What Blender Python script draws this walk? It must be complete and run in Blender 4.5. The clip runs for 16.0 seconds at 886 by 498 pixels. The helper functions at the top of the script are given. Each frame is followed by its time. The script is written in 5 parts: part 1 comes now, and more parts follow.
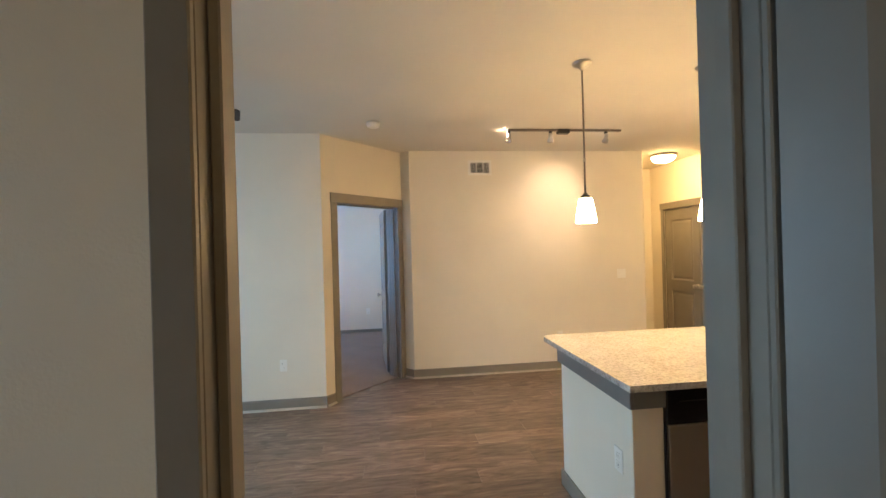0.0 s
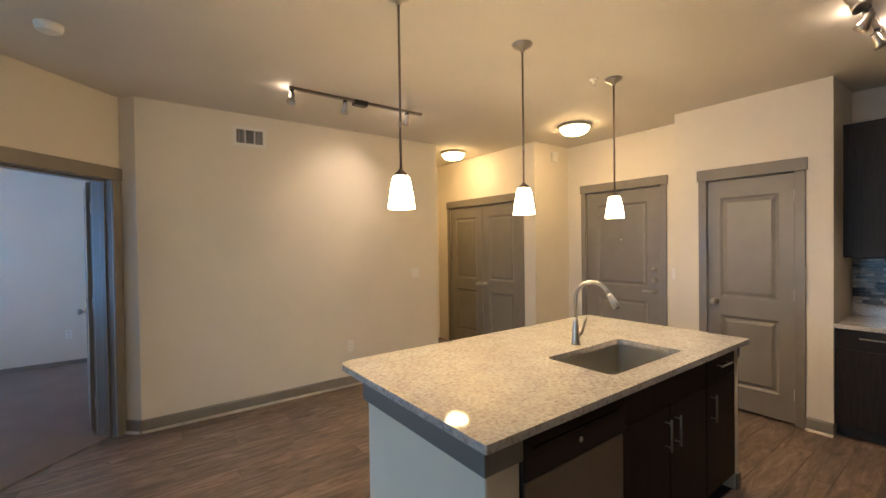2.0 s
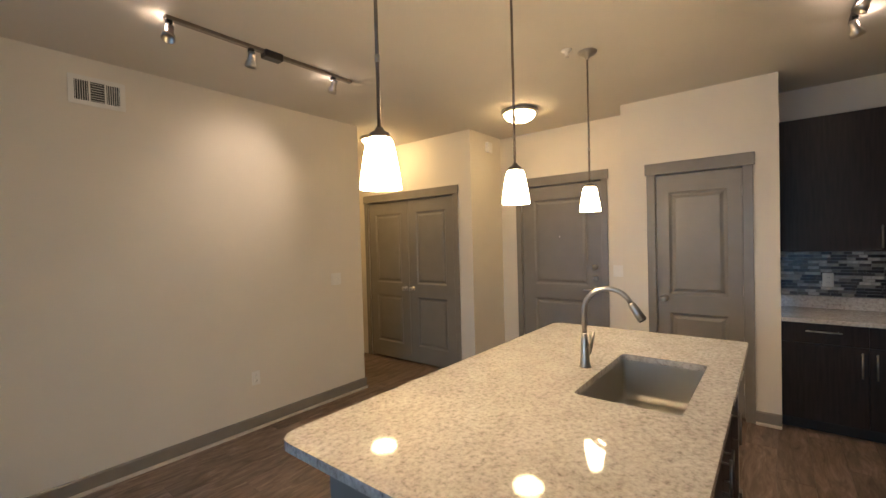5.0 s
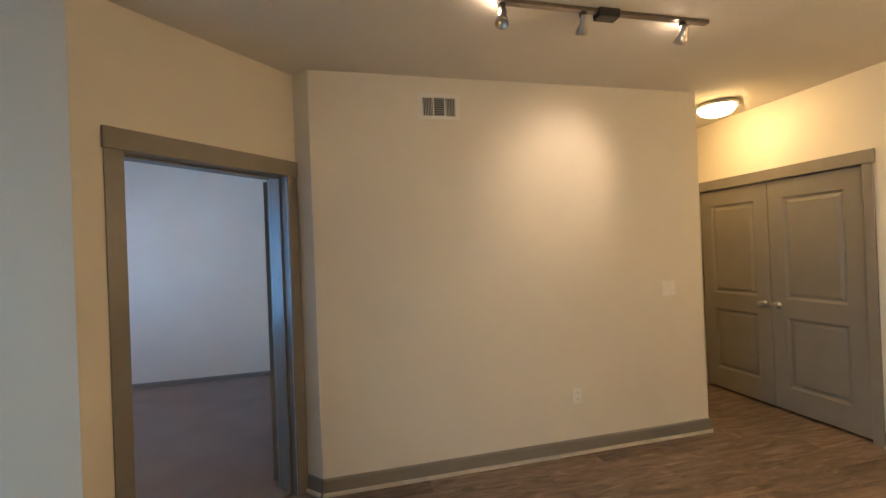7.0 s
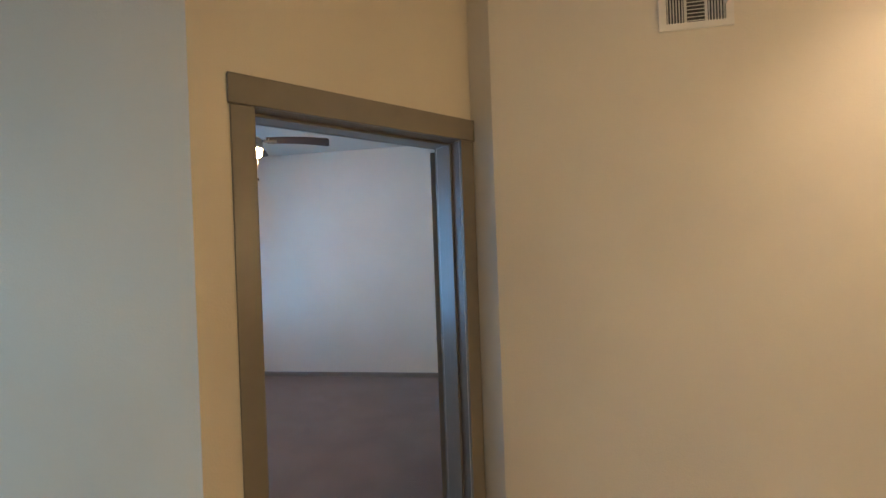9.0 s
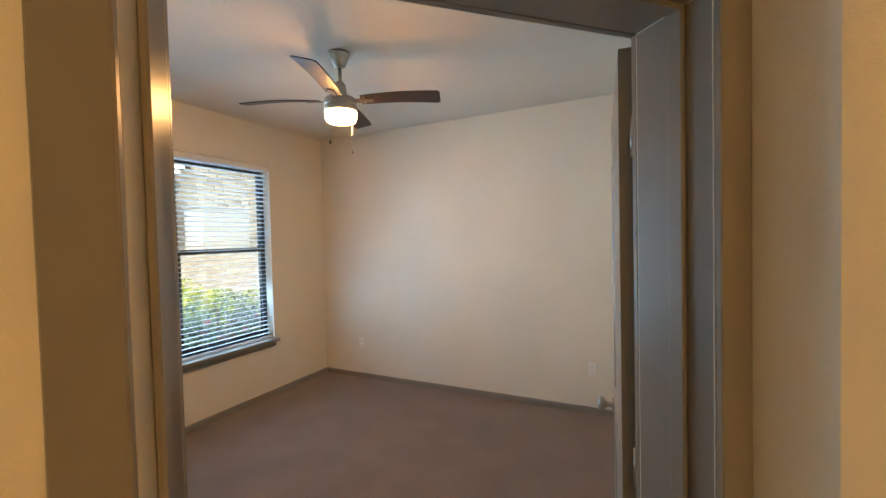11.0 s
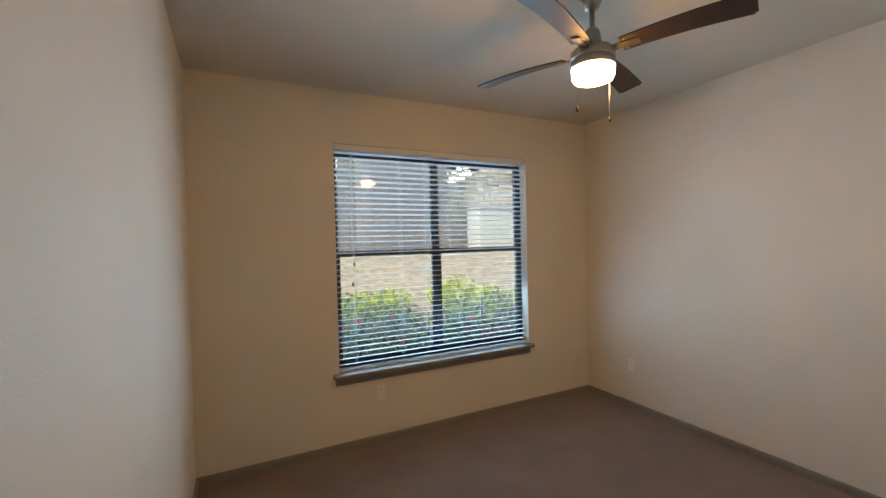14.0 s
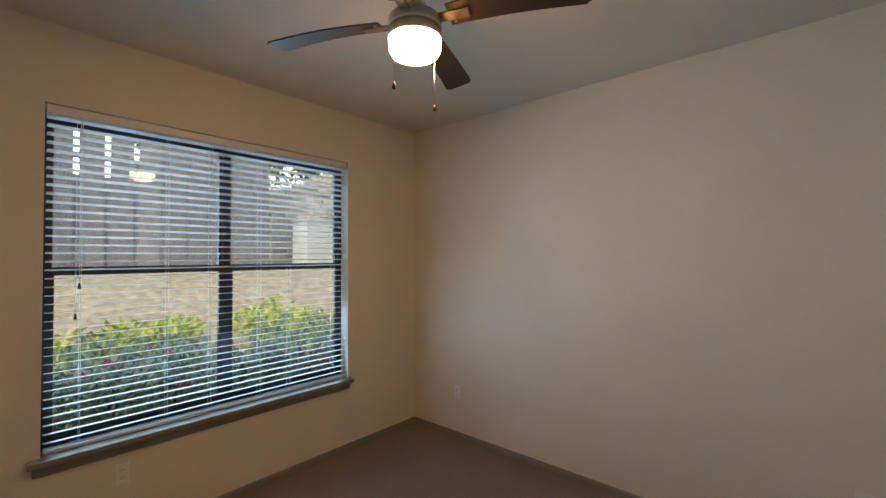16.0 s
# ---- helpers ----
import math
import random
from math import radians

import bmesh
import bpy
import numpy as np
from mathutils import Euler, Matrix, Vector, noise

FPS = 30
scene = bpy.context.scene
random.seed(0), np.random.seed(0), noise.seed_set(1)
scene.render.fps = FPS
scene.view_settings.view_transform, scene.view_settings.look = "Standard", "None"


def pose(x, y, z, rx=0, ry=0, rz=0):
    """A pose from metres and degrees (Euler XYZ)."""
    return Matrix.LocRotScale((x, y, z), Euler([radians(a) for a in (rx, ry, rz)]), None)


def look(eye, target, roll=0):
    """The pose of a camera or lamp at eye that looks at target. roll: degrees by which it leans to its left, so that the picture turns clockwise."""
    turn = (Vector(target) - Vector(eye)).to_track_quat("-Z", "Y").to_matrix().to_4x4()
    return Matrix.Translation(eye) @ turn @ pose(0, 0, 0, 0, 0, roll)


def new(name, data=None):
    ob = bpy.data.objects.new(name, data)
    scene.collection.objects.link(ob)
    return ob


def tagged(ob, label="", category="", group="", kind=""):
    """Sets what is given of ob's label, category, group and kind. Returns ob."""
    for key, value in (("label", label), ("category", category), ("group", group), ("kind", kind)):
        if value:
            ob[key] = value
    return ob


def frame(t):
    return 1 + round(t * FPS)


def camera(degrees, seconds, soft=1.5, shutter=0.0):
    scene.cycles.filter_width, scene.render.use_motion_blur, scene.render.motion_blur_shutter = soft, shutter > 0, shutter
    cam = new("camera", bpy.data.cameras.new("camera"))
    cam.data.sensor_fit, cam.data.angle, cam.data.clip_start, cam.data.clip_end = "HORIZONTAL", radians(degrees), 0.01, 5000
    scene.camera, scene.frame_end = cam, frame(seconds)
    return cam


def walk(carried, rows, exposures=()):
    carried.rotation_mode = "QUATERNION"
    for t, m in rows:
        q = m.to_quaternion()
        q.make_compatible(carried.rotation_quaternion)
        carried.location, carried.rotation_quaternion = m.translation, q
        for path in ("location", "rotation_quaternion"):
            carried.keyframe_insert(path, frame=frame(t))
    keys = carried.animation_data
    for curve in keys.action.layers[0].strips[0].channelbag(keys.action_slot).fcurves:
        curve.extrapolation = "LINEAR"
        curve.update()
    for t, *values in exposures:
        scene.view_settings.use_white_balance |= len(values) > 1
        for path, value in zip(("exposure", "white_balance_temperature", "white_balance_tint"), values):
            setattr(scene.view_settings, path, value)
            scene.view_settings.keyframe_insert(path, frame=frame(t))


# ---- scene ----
cam = camera(93.6, 16.0)
PATH = [
    (0, (0.031, -0.15, 1.534), (0.267, 1.836, 1.535), -1.6),
    (0.5, (0.042, 0.056, 1.512), (0.443, 2.016, 1.505), -1.9),
    (1, (0.128, 0.294, 1.509), (0.698, 2.212, 1.504), -1.4),
    (1.5, (0.197, 0.475, 1.519), (1.04, 2.288, 1.492), -0.9),
    (2, (0.224, 0.666, 1.508), (1.415, 2.273, 1.48), -0.8),
    (2.5, (0.261, 0.81, 1.511), (1.734, 2.162, 1.471), -0.7),
    (3, (0.371, 0.922, 1.502), (2.025, 2.045, 1.457), -0.7),
    (3.2, (0.4, 0.958, 1.503), (2.103, 2.006, 1.453), -0.8),
    (5.3, (0.37, 1.536, 1.512), (1.837, 2.895, 1.48), -2.0),
    (5.5, (0.395, 1.585, 1.513), (1.755, 3.051, 1.485), -2.1),
    (6, (0.453, 1.729, 1.533), (1.525, 3.417, 1.524), -2.2),
    (6.5, (0.476, 1.866, 1.53), (1.23, 3.718, 1.532), -2.3),
    (7, (0.433, 2.055, 1.527), (0.893, 4.002, 1.536), -2.3),
    (7.5, (0.378, 2.265, 1.537), (0.617, 4.251, 1.551), -2.5),
    (8, (0.358, 2.488, 1.528), (0.377, 4.487, 1.539), -2.1),
    (8.5, (0.36, 2.719, 1.541), (0.204, 4.713, 1.551), -1.8),
    (9, (0.28, 2.947, 1.545), (-0.016, 4.925, 1.543), -2.1),
    (11.3, (-0.081, 4.092, 1.616), (-1.083, 5.822, 1.549), -1.3),
    (11.5, (-0.125, 4.147, 1.615), (-1.213, 5.825, 1.546), -1.3),
    (12, (-0.213, 4.300, 1.611), (-1.546, 5.789, 1.539), -1.4),
    (12.5, (-0.246, 4.452, 1.619), (-1.823, 5.682, 1.552), -1.4),
    (13, (-0.258, 4.503, 1.606), (-2.003, 5.477, 1.553), -1.4),
    (13.5, (-0.264, 4.515, 1.588), (-2.068, 5.377, 1.551), -1.5),
    (14, (-0.310, 4.543, 1.601), (-2.096, 5.443, 1.571), -1.4),
    (14.5, (-0.432, 4.604, 1.598), (-2.150, 5.628, 1.585), -1.2),
    (15, (-0.565, 4.669, 1.607), (-2.175, 5.855, 1.608), -0.9),
    (15.5, (-0.626, 4.781, 1.594), (-2.098, 6.135, 1.609), -0.7),
    (16, (-0.666, 5.009, 1.598), (-1.987, 6.511, 1.636), -0.2),
]
# stops and white balance along the walk
EXPOSURES = [(0, 2.0, 6500, 5), (1.0, 1.65, 6400, 5), (2.0, 1.35, 5900, 5), (3.0, 1.15, 5600, 5), (6.0, 1.05, 5700, 5), (7.5, 1.4, 6500, 4), (9.0, 1.4, 6700, 4), (11.3, 1.75, 11500, 12), (12.5, 1.45, 11600, 12), (14.0, 1.2, 11600, 12), (16, 0.9, 12000, 13)]
SKY, DAY_BED, DAY_LIV, DAY_START = 0.15, 44.0, 13.0, 2.6
GLOW_PENDANT, GLOW_DOME, GLOW_FAN, GLOW_BULB = 36.0, 22.0, 43.0, 60.0
SPOT_W, SPOT_K, SPILL = 13.0, 20.0, 0.55
SLAT_TILT = -9.0
walk(cam, [(t, look(eye, target, roll)) for t, eye, target, roll in PATH], EXPOSURES)

# ---- world and lights ----
world = bpy.data.worlds.new("overcast_sky")
scene.world = world
world.use_nodes = True
_nt = world.node_tree
_bg = _nt.nodes["Background"]
_sky = _nt.nodes.new("ShaderNodeTexSky")
_sky.sky_type = "NISHITA"
_sky.sun_disc = False
_sky.sun_elevation = radians(48)
_sky.sun_rotation = radians(141)
_nt.links.new(_sky.outputs[0], _bg.inputs[0])
_bg.inputs[1].default_value = SKY


def lamp(name, kind, m, energy, colour, **values):
    data = bpy.data.lights.new(name, kind)
    data.energy, data.color = energy, colour
    for key, value in values.items():
        if key == "size":
            data.size = value
        elif key == "size_y":
            data.shape, data.size_y = "RECTANGLE", value
        elif key == "radius":
            data.shadow_soft_size = value
        elif key == "spot":
            data.spot_size, data.spot_blend = radians(value), 1.0
        elif key == "angle":
            data.angle = radians(value)
    ob = new(name, data)
    ob.matrix_world = m
    return ob


lamp("sun", "SUN", look((4, -5, 7), (0, 0, 0)), 1.9, (0.76, 0.89, 1.0), angle=15)
DAY = (0.33, 0.63, 1.0)
DAY_COOL = (0.20, 0.49, 1.0)
WARM = (1.0, 0.66, 0.34)
WARM_SPOT = (1.0, 0.70, 0.50)
# daylight standing in the window openings
lamp("daylight_bedroom", "AREA", look((-3.72, 6.17, 1.47), (0, 6.17, 2.1)), DAY_BED, DAY_COOL, size=1.75, size_y=1.7)
lamp("daylight_living", "AREA", look((-3.62, 2.2, 1.25), (0, 2.3, 1.1)), DAY_LIV, DAY, size=2.2, size_y=2.2)
lamp("daylight_start_room", "AREA", look((-3.62, -1.2, 1.5), (0, -0.9, 1.3)), DAY_START, DAY, size=1.4, size_y=1.4)

# ---- materials ----


def mat(name):
    m = bpy.data.materials.new(name)
    m.use_nodes = True
    return m, m.node_tree, m.node_tree.nodes["Principled BSDF"]


def nd(nt, kind, **inputs):
    n = nt.nodes.new(kind)
    for k, v in inputs.items():
        n.inputs[k.replace("_", " ")].default_value = v
    return n


def ramp(nt, src, stops):
    r = nt.nodes.new("ShaderNodeValToRGB")
    el = r.color_ramp.elements
    while len(el) < len(stops):
        el.new(0.5)
    for e, (p, c) in zip(el, stops):
        e.position, e.color = p, (*c, 1)
    nt.links.new(src, r.inputs[0])
    return r.outputs[0]


def bump(nt, b, src, strength, distance):
    n = nd(nt, "ShaderNodeBump", Strength=strength, Distance=distance)
    nt.links.new(src, n.inputs["Height"])
    nt.links.new(n.outputs[0], b.inputs["Normal"])


def plain(name, colour, rough=0.5, metal=0.0, vary=0.08, scale=6.0, fine=0.0, fine_scale=300.0, coat=0.0):
    """Colour with soft large-scale variation and, if asked for, a fine relief."""
    m, nt, b = mat(name)
    tc = nt.nodes.new("ShaderNodeTexCoord")
    n = nd(nt, "ShaderNodeTexNoise", Scale=scale, Detail=5.0)
    nt.links.new(tc.outputs["Object"], n.inputs["Vector"])
    lo = tuple(max(0, c * (1 - vary)) for c in colour)
    hi = tuple(min(1, c * (1 + vary)) for c in colour)
    nt.links.new(ramp(nt, n.outputs[0], [(0.3, lo), (0.7, hi)]), b.inputs["Base Color"])
    b.inputs["Roughness"].default_value = rough
    b.inputs["Metallic"].default_value = metal
    b.inputs["Coat Weight"].default_value = coat
    if fine:
        f = nd(nt, "ShaderNodeTexNoise", Scale=fine_scale, Detail=3.0)
        nt.links.new(tc.outputs["Object"], f.inputs["Vector"])
        bump(nt, b, f.outputs[0], fine, 0.003)
    return m


def glow(name, colour, strength):
    m, nt, b = mat(name)
    b.inputs["Base Color"].default_value = (0.9, 0.88, 0.84, 1)
    b.inputs["Roughness"].default_value = 0.3
    b.inputs["Emission Color"].default_value = (*colour, 1)
    b.inputs["Emission Strength"].default_value = strength
    return m


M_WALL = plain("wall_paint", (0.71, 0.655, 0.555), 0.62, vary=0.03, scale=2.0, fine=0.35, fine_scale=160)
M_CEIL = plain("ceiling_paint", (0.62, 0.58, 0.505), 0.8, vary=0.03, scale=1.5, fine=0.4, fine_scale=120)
M_TRIM = plain("taupe_trim_paint", (0.215, 0.194, 0.165), 0.32, vary=0.06, scale=8, fine=0.06, fine_scale=90)
M_DOOR = plain("taupe_door_paint", (0.215, 0.197, 0.17), 0.4, vary=0.05, scale=5, fine=0.08, fine_scale=140)
# paler than the baseboard above it
M_SHOE = plain("pale_shoe_strip", (0.46, 0.41, 0.35), 0.3, vary=0.12, scale=14)
M_APRON = plain("grey_apron_paint", (0.16, 0.155, 0.15), 0.45, vary=0.06, scale=8)
M_WHITE = plain("white_plastic", (0.78, 0.76, 0.71), 0.35, vary=0.03, scale=20)
# near-black colour for the shade inside outlet slots and the vent
M_SLOT_SHADE = plain("painted_slot_shade", (0.03, 0.03, 0.03), 0.6)
M_VENT = plain("white_vent_enamel", (0.74, 0.72, 0.67), 0.4, vary=0.03)
M_NICKEL = plain("brushed_nickel", (0.47, 0.44, 0.40), 0.3, 1.0, vary=0.08, scale=40)
M_BRONZE = plain("dark_nickel", (0.22, 0.19, 0.165), 0.33, 0.9, vary=0.1, scale=40)
M_STEEL = plain("stainless_steel", (0.44, 0.43, 0.40), 0.36, 1.0, vary=0.08, scale=3)
M_DARKSTEEL = plain("dark_stainless_steel", (0.19, 0.185, 0.175), 0.24, 1.0, vary=0.1, scale=3)
M_BLACK = plain("black_enamel", (0.012, 0.012, 0.013), 0.16, vary=0.1)
M_BLACKM = plain("black_plastic", (0.02, 0.02, 0.021), 0.4, vary=0.15)
M_FRAME = plain("dark_bronze_window_frame", (0.022, 0.022, 0.025), 0.4, vary=0.2)


def vinyl():
    """White vinyl that lets some light through."""
    m, nt, b = mat("white_blind_vinyl")
    b.inputs["Base Color"].default_value = (0.80, 0.82, 0.83, 1)
    b.inputs["Roughness"].default_value = 0.4
    tl = nt.nodes.new("ShaderNodeBsdfTranslucent")
    tl.inputs[0].default_value = (0.75, 0.80, 0.84, 1)
    mx = nt.nodes.new("ShaderNodeMixShader")
    mx.inputs[0].default_value = 0.55
    nt.links.new(b.outputs[0], mx.inputs[1])
    nt.links.new(tl.outputs[0], mx.inputs[2])
    nt.links.new(mx.outputs[0], nt.nodes["Material Output"].inputs["Surface"])
    return m


M_SLAT = vinyl()
M_VALANCE = plain("white_valance", (0.78, 0.75, 0.70), 0.5, vary=0.03)
M_BLADE = plain("dark_walnut_blade", (0.020, 0.011, 0.009), 0.5, vary=0.35, scale=14)
M_SHADE = glow("lit_frosted_glass_pendant", (1.0, 0.65, 0.32), GLOW_PENDANT)
M_DOME = glow("lit_frosted_glass_dome", (1.0, 0.62, 0.26), GLOW_DOME)
M_DOME_DIM = glow("dimmer_frosted_glass_dome", (1.0, 0.62, 0.26), GLOW_DOME * 0.45)
M_DRUM = glow("lit_frosted_fan_glass", (1.0, 0.60, 0.30), GLOW_FAN)
M_BULB = glow("lit_spot_bulb", (1.0, 0.80, 0.66), GLOW_BULB)


def wood_floor():
    m, nt, b = mat("dark_plank_flooring")
    tc = nt.nodes.new("ShaderNodeTexCoord")
    info = nt.nodes.new("ShaderNodeObjectInfo")
    add = nt.nodes.new("ShaderNodeVectorMath")
    sc = nt.nodes.new("ShaderNodeVectorMath")
    sc.operation = "SCALE"
    comb = nt.nodes.new("ShaderNodeCombineXYZ")
    for k in range(3):
        nt.links.new(info.outputs["Random"], comb.inputs[k])
    nt.links.new(comb.outputs[0], sc.inputs[0])
    sc.inputs["Scale"].default_value = 37.0
    nt.links.new(tc.outputs["Object"], add.inputs[0])
    nt.links.new(sc.outputs[0], add.inputs[1])
    mp = nd(nt, "ShaderNodeMapping", Scale=(1.5, 8.0, 1.0))
    nt.links.new(add.outputs[0], mp.inputs[0])
    n = nd(nt, "ShaderNodeTexNoise", Scale=2.2, Detail=8.0, Roughness=0.66, Distortion=1.1)
    nt.links.new(mp.outputs[0], n.inputs["Vector"])
    col = ramp(nt, n.outputs[0], [(0.28, (0.026, 0.018, 0.014)), (0.46, (0.078, 0.056, 0.044)),
                                  (0.60, (0.122, 0.092, 0.073)), (0.76, (0.20, 0.162, 0.133))])
    mix = nt.nodes.new("ShaderNodeMix")
    mix.data_type, mix.blend_type = "RGBA", "MULTIPLY"
    mix.inputs[0].default_value = 1.0
    nt.links.new(col, mix.inputs[6])
    nt.links.new(ramp(nt, info.outputs["Random"], [(0.0, (1.35, 1.33, 1.32)), (1.0, (2.25, 2.2, 2.16))]), mix.inputs[7])
    nt.links.new(mix.outputs[2], b.inputs["Base Color"])
    fine = nd(nt, "ShaderNodeTexNoise", Scale=9.0, Detail=6.0)
    mp2 = nd(nt, "ShaderNodeMapping", Scale=(2.0, 40.0, 1.0))
    nt.links.new(add.outputs[0], mp2.inputs[0])
    nt.links.new(mp2.outputs[0], fine.inputs["Vector"])
    bump(nt, b, fine.outputs[0], 0.25, 0.002)
    nt.links.new(ramp(nt, fine.outputs[0], [(0.3, (0.34,) * 3), (0.7, (0.5,) * 3)]), b.inputs["Roughness"])
    return m


def granite():
    m, nt, b = mat("speckled_beige_granite")
    tc = nt.nodes.new("ShaderNodeTexCoord")
    big = nd(nt, "ShaderNodeTexNoise", Scale=9.0, Detail=3.0)
    mid = nd(nt, "ShaderNodeTexNoise", Scale=52.0, Detail=6.0, Roughness=0.66)
    for n in (big, mid):
        nt.links.new(tc.outputs["Object"], n.inputs["Vector"])
    vor = nd(nt, "ShaderNodeTexVoronoi", Scale=130.0)
    nt.links.new(tc.outputs["Object"], vor.inputs["Vector"])
    c = ramp(nt, mid.outputs[0], [(0.28, (0.22, 0.205, 0.19)), (0.39, (0.40, 0.385, 0.365)),
                                  (0.50, (0.50, 0.485, 0.465)), (0.68, (0.60, 0.59, 0.57))])
    mix = nt.nodes.new("ShaderNodeMix")
    mix.data_type, mix.blend_type = "RGBA", "MULTIPLY"
    mix.inputs[0].default_value = 0.38
    nt.links.new(c, mix.inputs[6])
    nt.links.new(ramp(nt, vor.outputs["Color"], [(0.15, (0.62, 0.59, 0.56)), (0.45, (1.0, 1.0, 1.0))]), mix.inputs[7])
    mix2 = nt.nodes.new("ShaderNodeMix")
    mix2.data_type, mix2.blend_type = "RGBA", "MULTIPLY"
    mix2.inputs[0].default_value = 0.5
    nt.links.new(mix.outputs[2], mix2.inputs[6])
    nt.links.new(ramp(nt, big.outputs[0], [(0.35, (0.78, 0.75, 0.72)), (0.62, (1, 1, 1))]), mix2.inputs[7])
    nt.links.new(mix2.outputs[2], b.inputs["Base Color"])
    b.inputs["Roughness"].default_value = 0.05
    return m


def carpet():
    m, nt, b = mat("brown_cut_pile_carpet")
    tc = nt.nodes.new("ShaderNodeTexCoord")
    n = nd(nt, "ShaderNodeTexNoise", Scale=420.0, Detail=3.0)
    l = nd(nt, "ShaderNodeTexNoise", Scale=3.0, Detail=4.0)
    for k in (n, l):
        nt.links.new(tc.outputs["Object"], k.inputs["Vector"])
    mix = nt.nodes.new("ShaderNodeMix")
    mix.data_type, mix.blend_type = "RGBA", "MULTIPLY"
    mix.inputs[0].default_value = 1.0
    nt.links.new(ramp(nt, n.outputs[0], [(0.3, (0.115, 0.078, 0.062)), (0.7, (0.275, 0.195, 0.158))]), mix.inputs[6])
    nt.links.new(ramp(nt, l.outputs[0], [(0.35, (0.86, 0.86, 0.86)), (0.65, (1.08, 1.08, 1.08))]), mix.inputs[7])
    nt.links.new(mix.outputs[2], b.inputs["Base Color"])
    b.inputs["Roughness"].default_value = 0.95
    b.inputs["Sheen Weight"].default_value = 0.25
    bump(nt, b, n.outputs[0], 0.9, 0.006)
    return m


def espresso():
    m, nt, b = mat("espresso_wood_laminate")
    tc = nt.nodes.new("ShaderNodeTexCoord")
    mp = nd(nt, "ShaderNodeMapping", Scale=(30.0, 30.0, 2.0))
    nt.links.new(tc.outputs["Object"], mp.inputs[0])
    n = nd(nt, "ShaderNodeTexNoise", Scale=2.0, Detail=6.0)
    nt.links.new(mp.outputs[0], n.inputs["Vector"])
    nt.links.new(ramp(nt, n.outputs[0], [(0.3, (0.010, 0.007, 0.006)), (0.7, (0.024, 0.017, 0.014))]), b.inputs["Base Color"])
    b.inputs["Specular IOR Level"].default_value = 0.28
    b.inputs["Roughness"].default_value = 0.45
    bump(nt, b, n.outputs[0], 0.1, 0.001)
    return m


def by_random(name, stops, rough, scale=30.0):
    """Pieces that differ from one another, each with its own grain."""
    m, nt, b = mat(name)
    info = nt.nodes.new("ShaderNodeObjectInfo")
    tc = nt.nodes.new("ShaderNodeTexCoord")
    n = nd(nt, "ShaderNodeTexNoise", Scale=scale, Detail=5.0)
    nt.links.new(tc.outputs["Object"], n.inputs["Vector"])
    r = ramp(nt, info.outputs["Random"], stops)
    mix = nt.nodes.new("ShaderNodeMix")
    mix.data_type, mix.blend_type = "RGBA", "MULTIPLY"
    mix.inputs[0].default_value = 1.0
    nt.links.new(r, mix.inputs[6])
    nt.links.new(ramp(nt, n.outputs[0], [(0.3, (0.72, 0.72, 0.72)), (0.7, (1.1, 1.1, 1.1))]), mix.inputs[7])
    nt.links.new(mix.outputs[2], b.inputs["Base Color"])
    b.inputs["Roughness"].default_value = rough
    bump(nt, b, n.outputs[0], 0.3, 0.01)
    return m


def by_island(name, stops, rough):
    m, nt, b = mat(name)
    geo = nt.nodes.new("ShaderNodeNewGeometry")
    nt.links.new(ramp(nt, geo.outputs["Random Per Island"], stops), b.inputs["Base Color"])
    b.inputs["Roughness"].default_value = rough
    return m


M_FLOOR = wood_floor()
M_GRANITE = granite()
M_CARPET = carpet()
M_ESP = espresso()
M_TILE = by_random("mosaic_glass_stone", [(0.0, (0.02, 0.018, 0.018)), (0.35, (0.06, 0.052, 0.046)), (0.5, (0.17, 0.15, 0.13)),
                                          (0.75, (0.42, 0.39, 0.34)), (1.0, (0.62, 0.58, 0.51))], 0.12)
M_GROUT = plain("grey_grout", (0.2, 0.19, 0.175), 0.8)
M_LEAF = by_island("shrub_leaves", [(0.0, (0.07, 0.15, 0.10)), (0.45, (0.12, 0.24, 0.15)), (0.75, (0.18, 0.31, 0.16)), (1.0, (0.26, 0.38, 0.14))], 0.5)
M_LEAFY = by_island("yellow_green_leaves", [(0.0, (0.26, 0.38, 0.06)), (0.5, (0.45, 0.54, 0.08)), (1.0, (0.62, 0.62, 0.12))], 0.5)
M_PETAL = by_island("red_pink_petals", [(0.0, (0.55, 0.03, 0.06)), (0.6, (0.65, 0.06, 0.10)), (1.0, (0.70, 0.25, 0.30))], 0.5)
M_TREE = by_island("tree_leaves", [(0.0, (0.05, 0.10, 0.03)), (1.0, (0.14, 0.22, 0.07))], 0.5)
M_BARK = plain("tree_bark", (0.12, 0.09, 0.07), 0.9, vary=0.3, scale=20, fine=0.6, fine_scale=40)
M_FENCE = by_random("weathered_fence_boards", [(0.0, (0.19, 0.18, 0.21)), (1.0, (0.28, 0.26, 0.29))], 0.85, 8.0)
M_STONE = by_random("tan_ledgestone", [(0.0, (0.44, 0.37, 0.29)), (0.5, (0.56, 0.50, 0.41)), (1.0, (0.68, 0.63, 0.54))], 0.85, 12.0)
M_MORTAR = plain("stone_mortar", (0.30, 0.27, 0.23), 0.9, vary=0.15)
M_SOIL = plain("tan_mulch_ground", (0.37, 0.32, 0.265), 0.95, vary=0.35, scale=9, fine=0.8, fine_scale=40)
M_UNIT = plain("pale_grey_sheet_metal", (0.5, 0.52, 0.54), 0.45, vary=0.05)


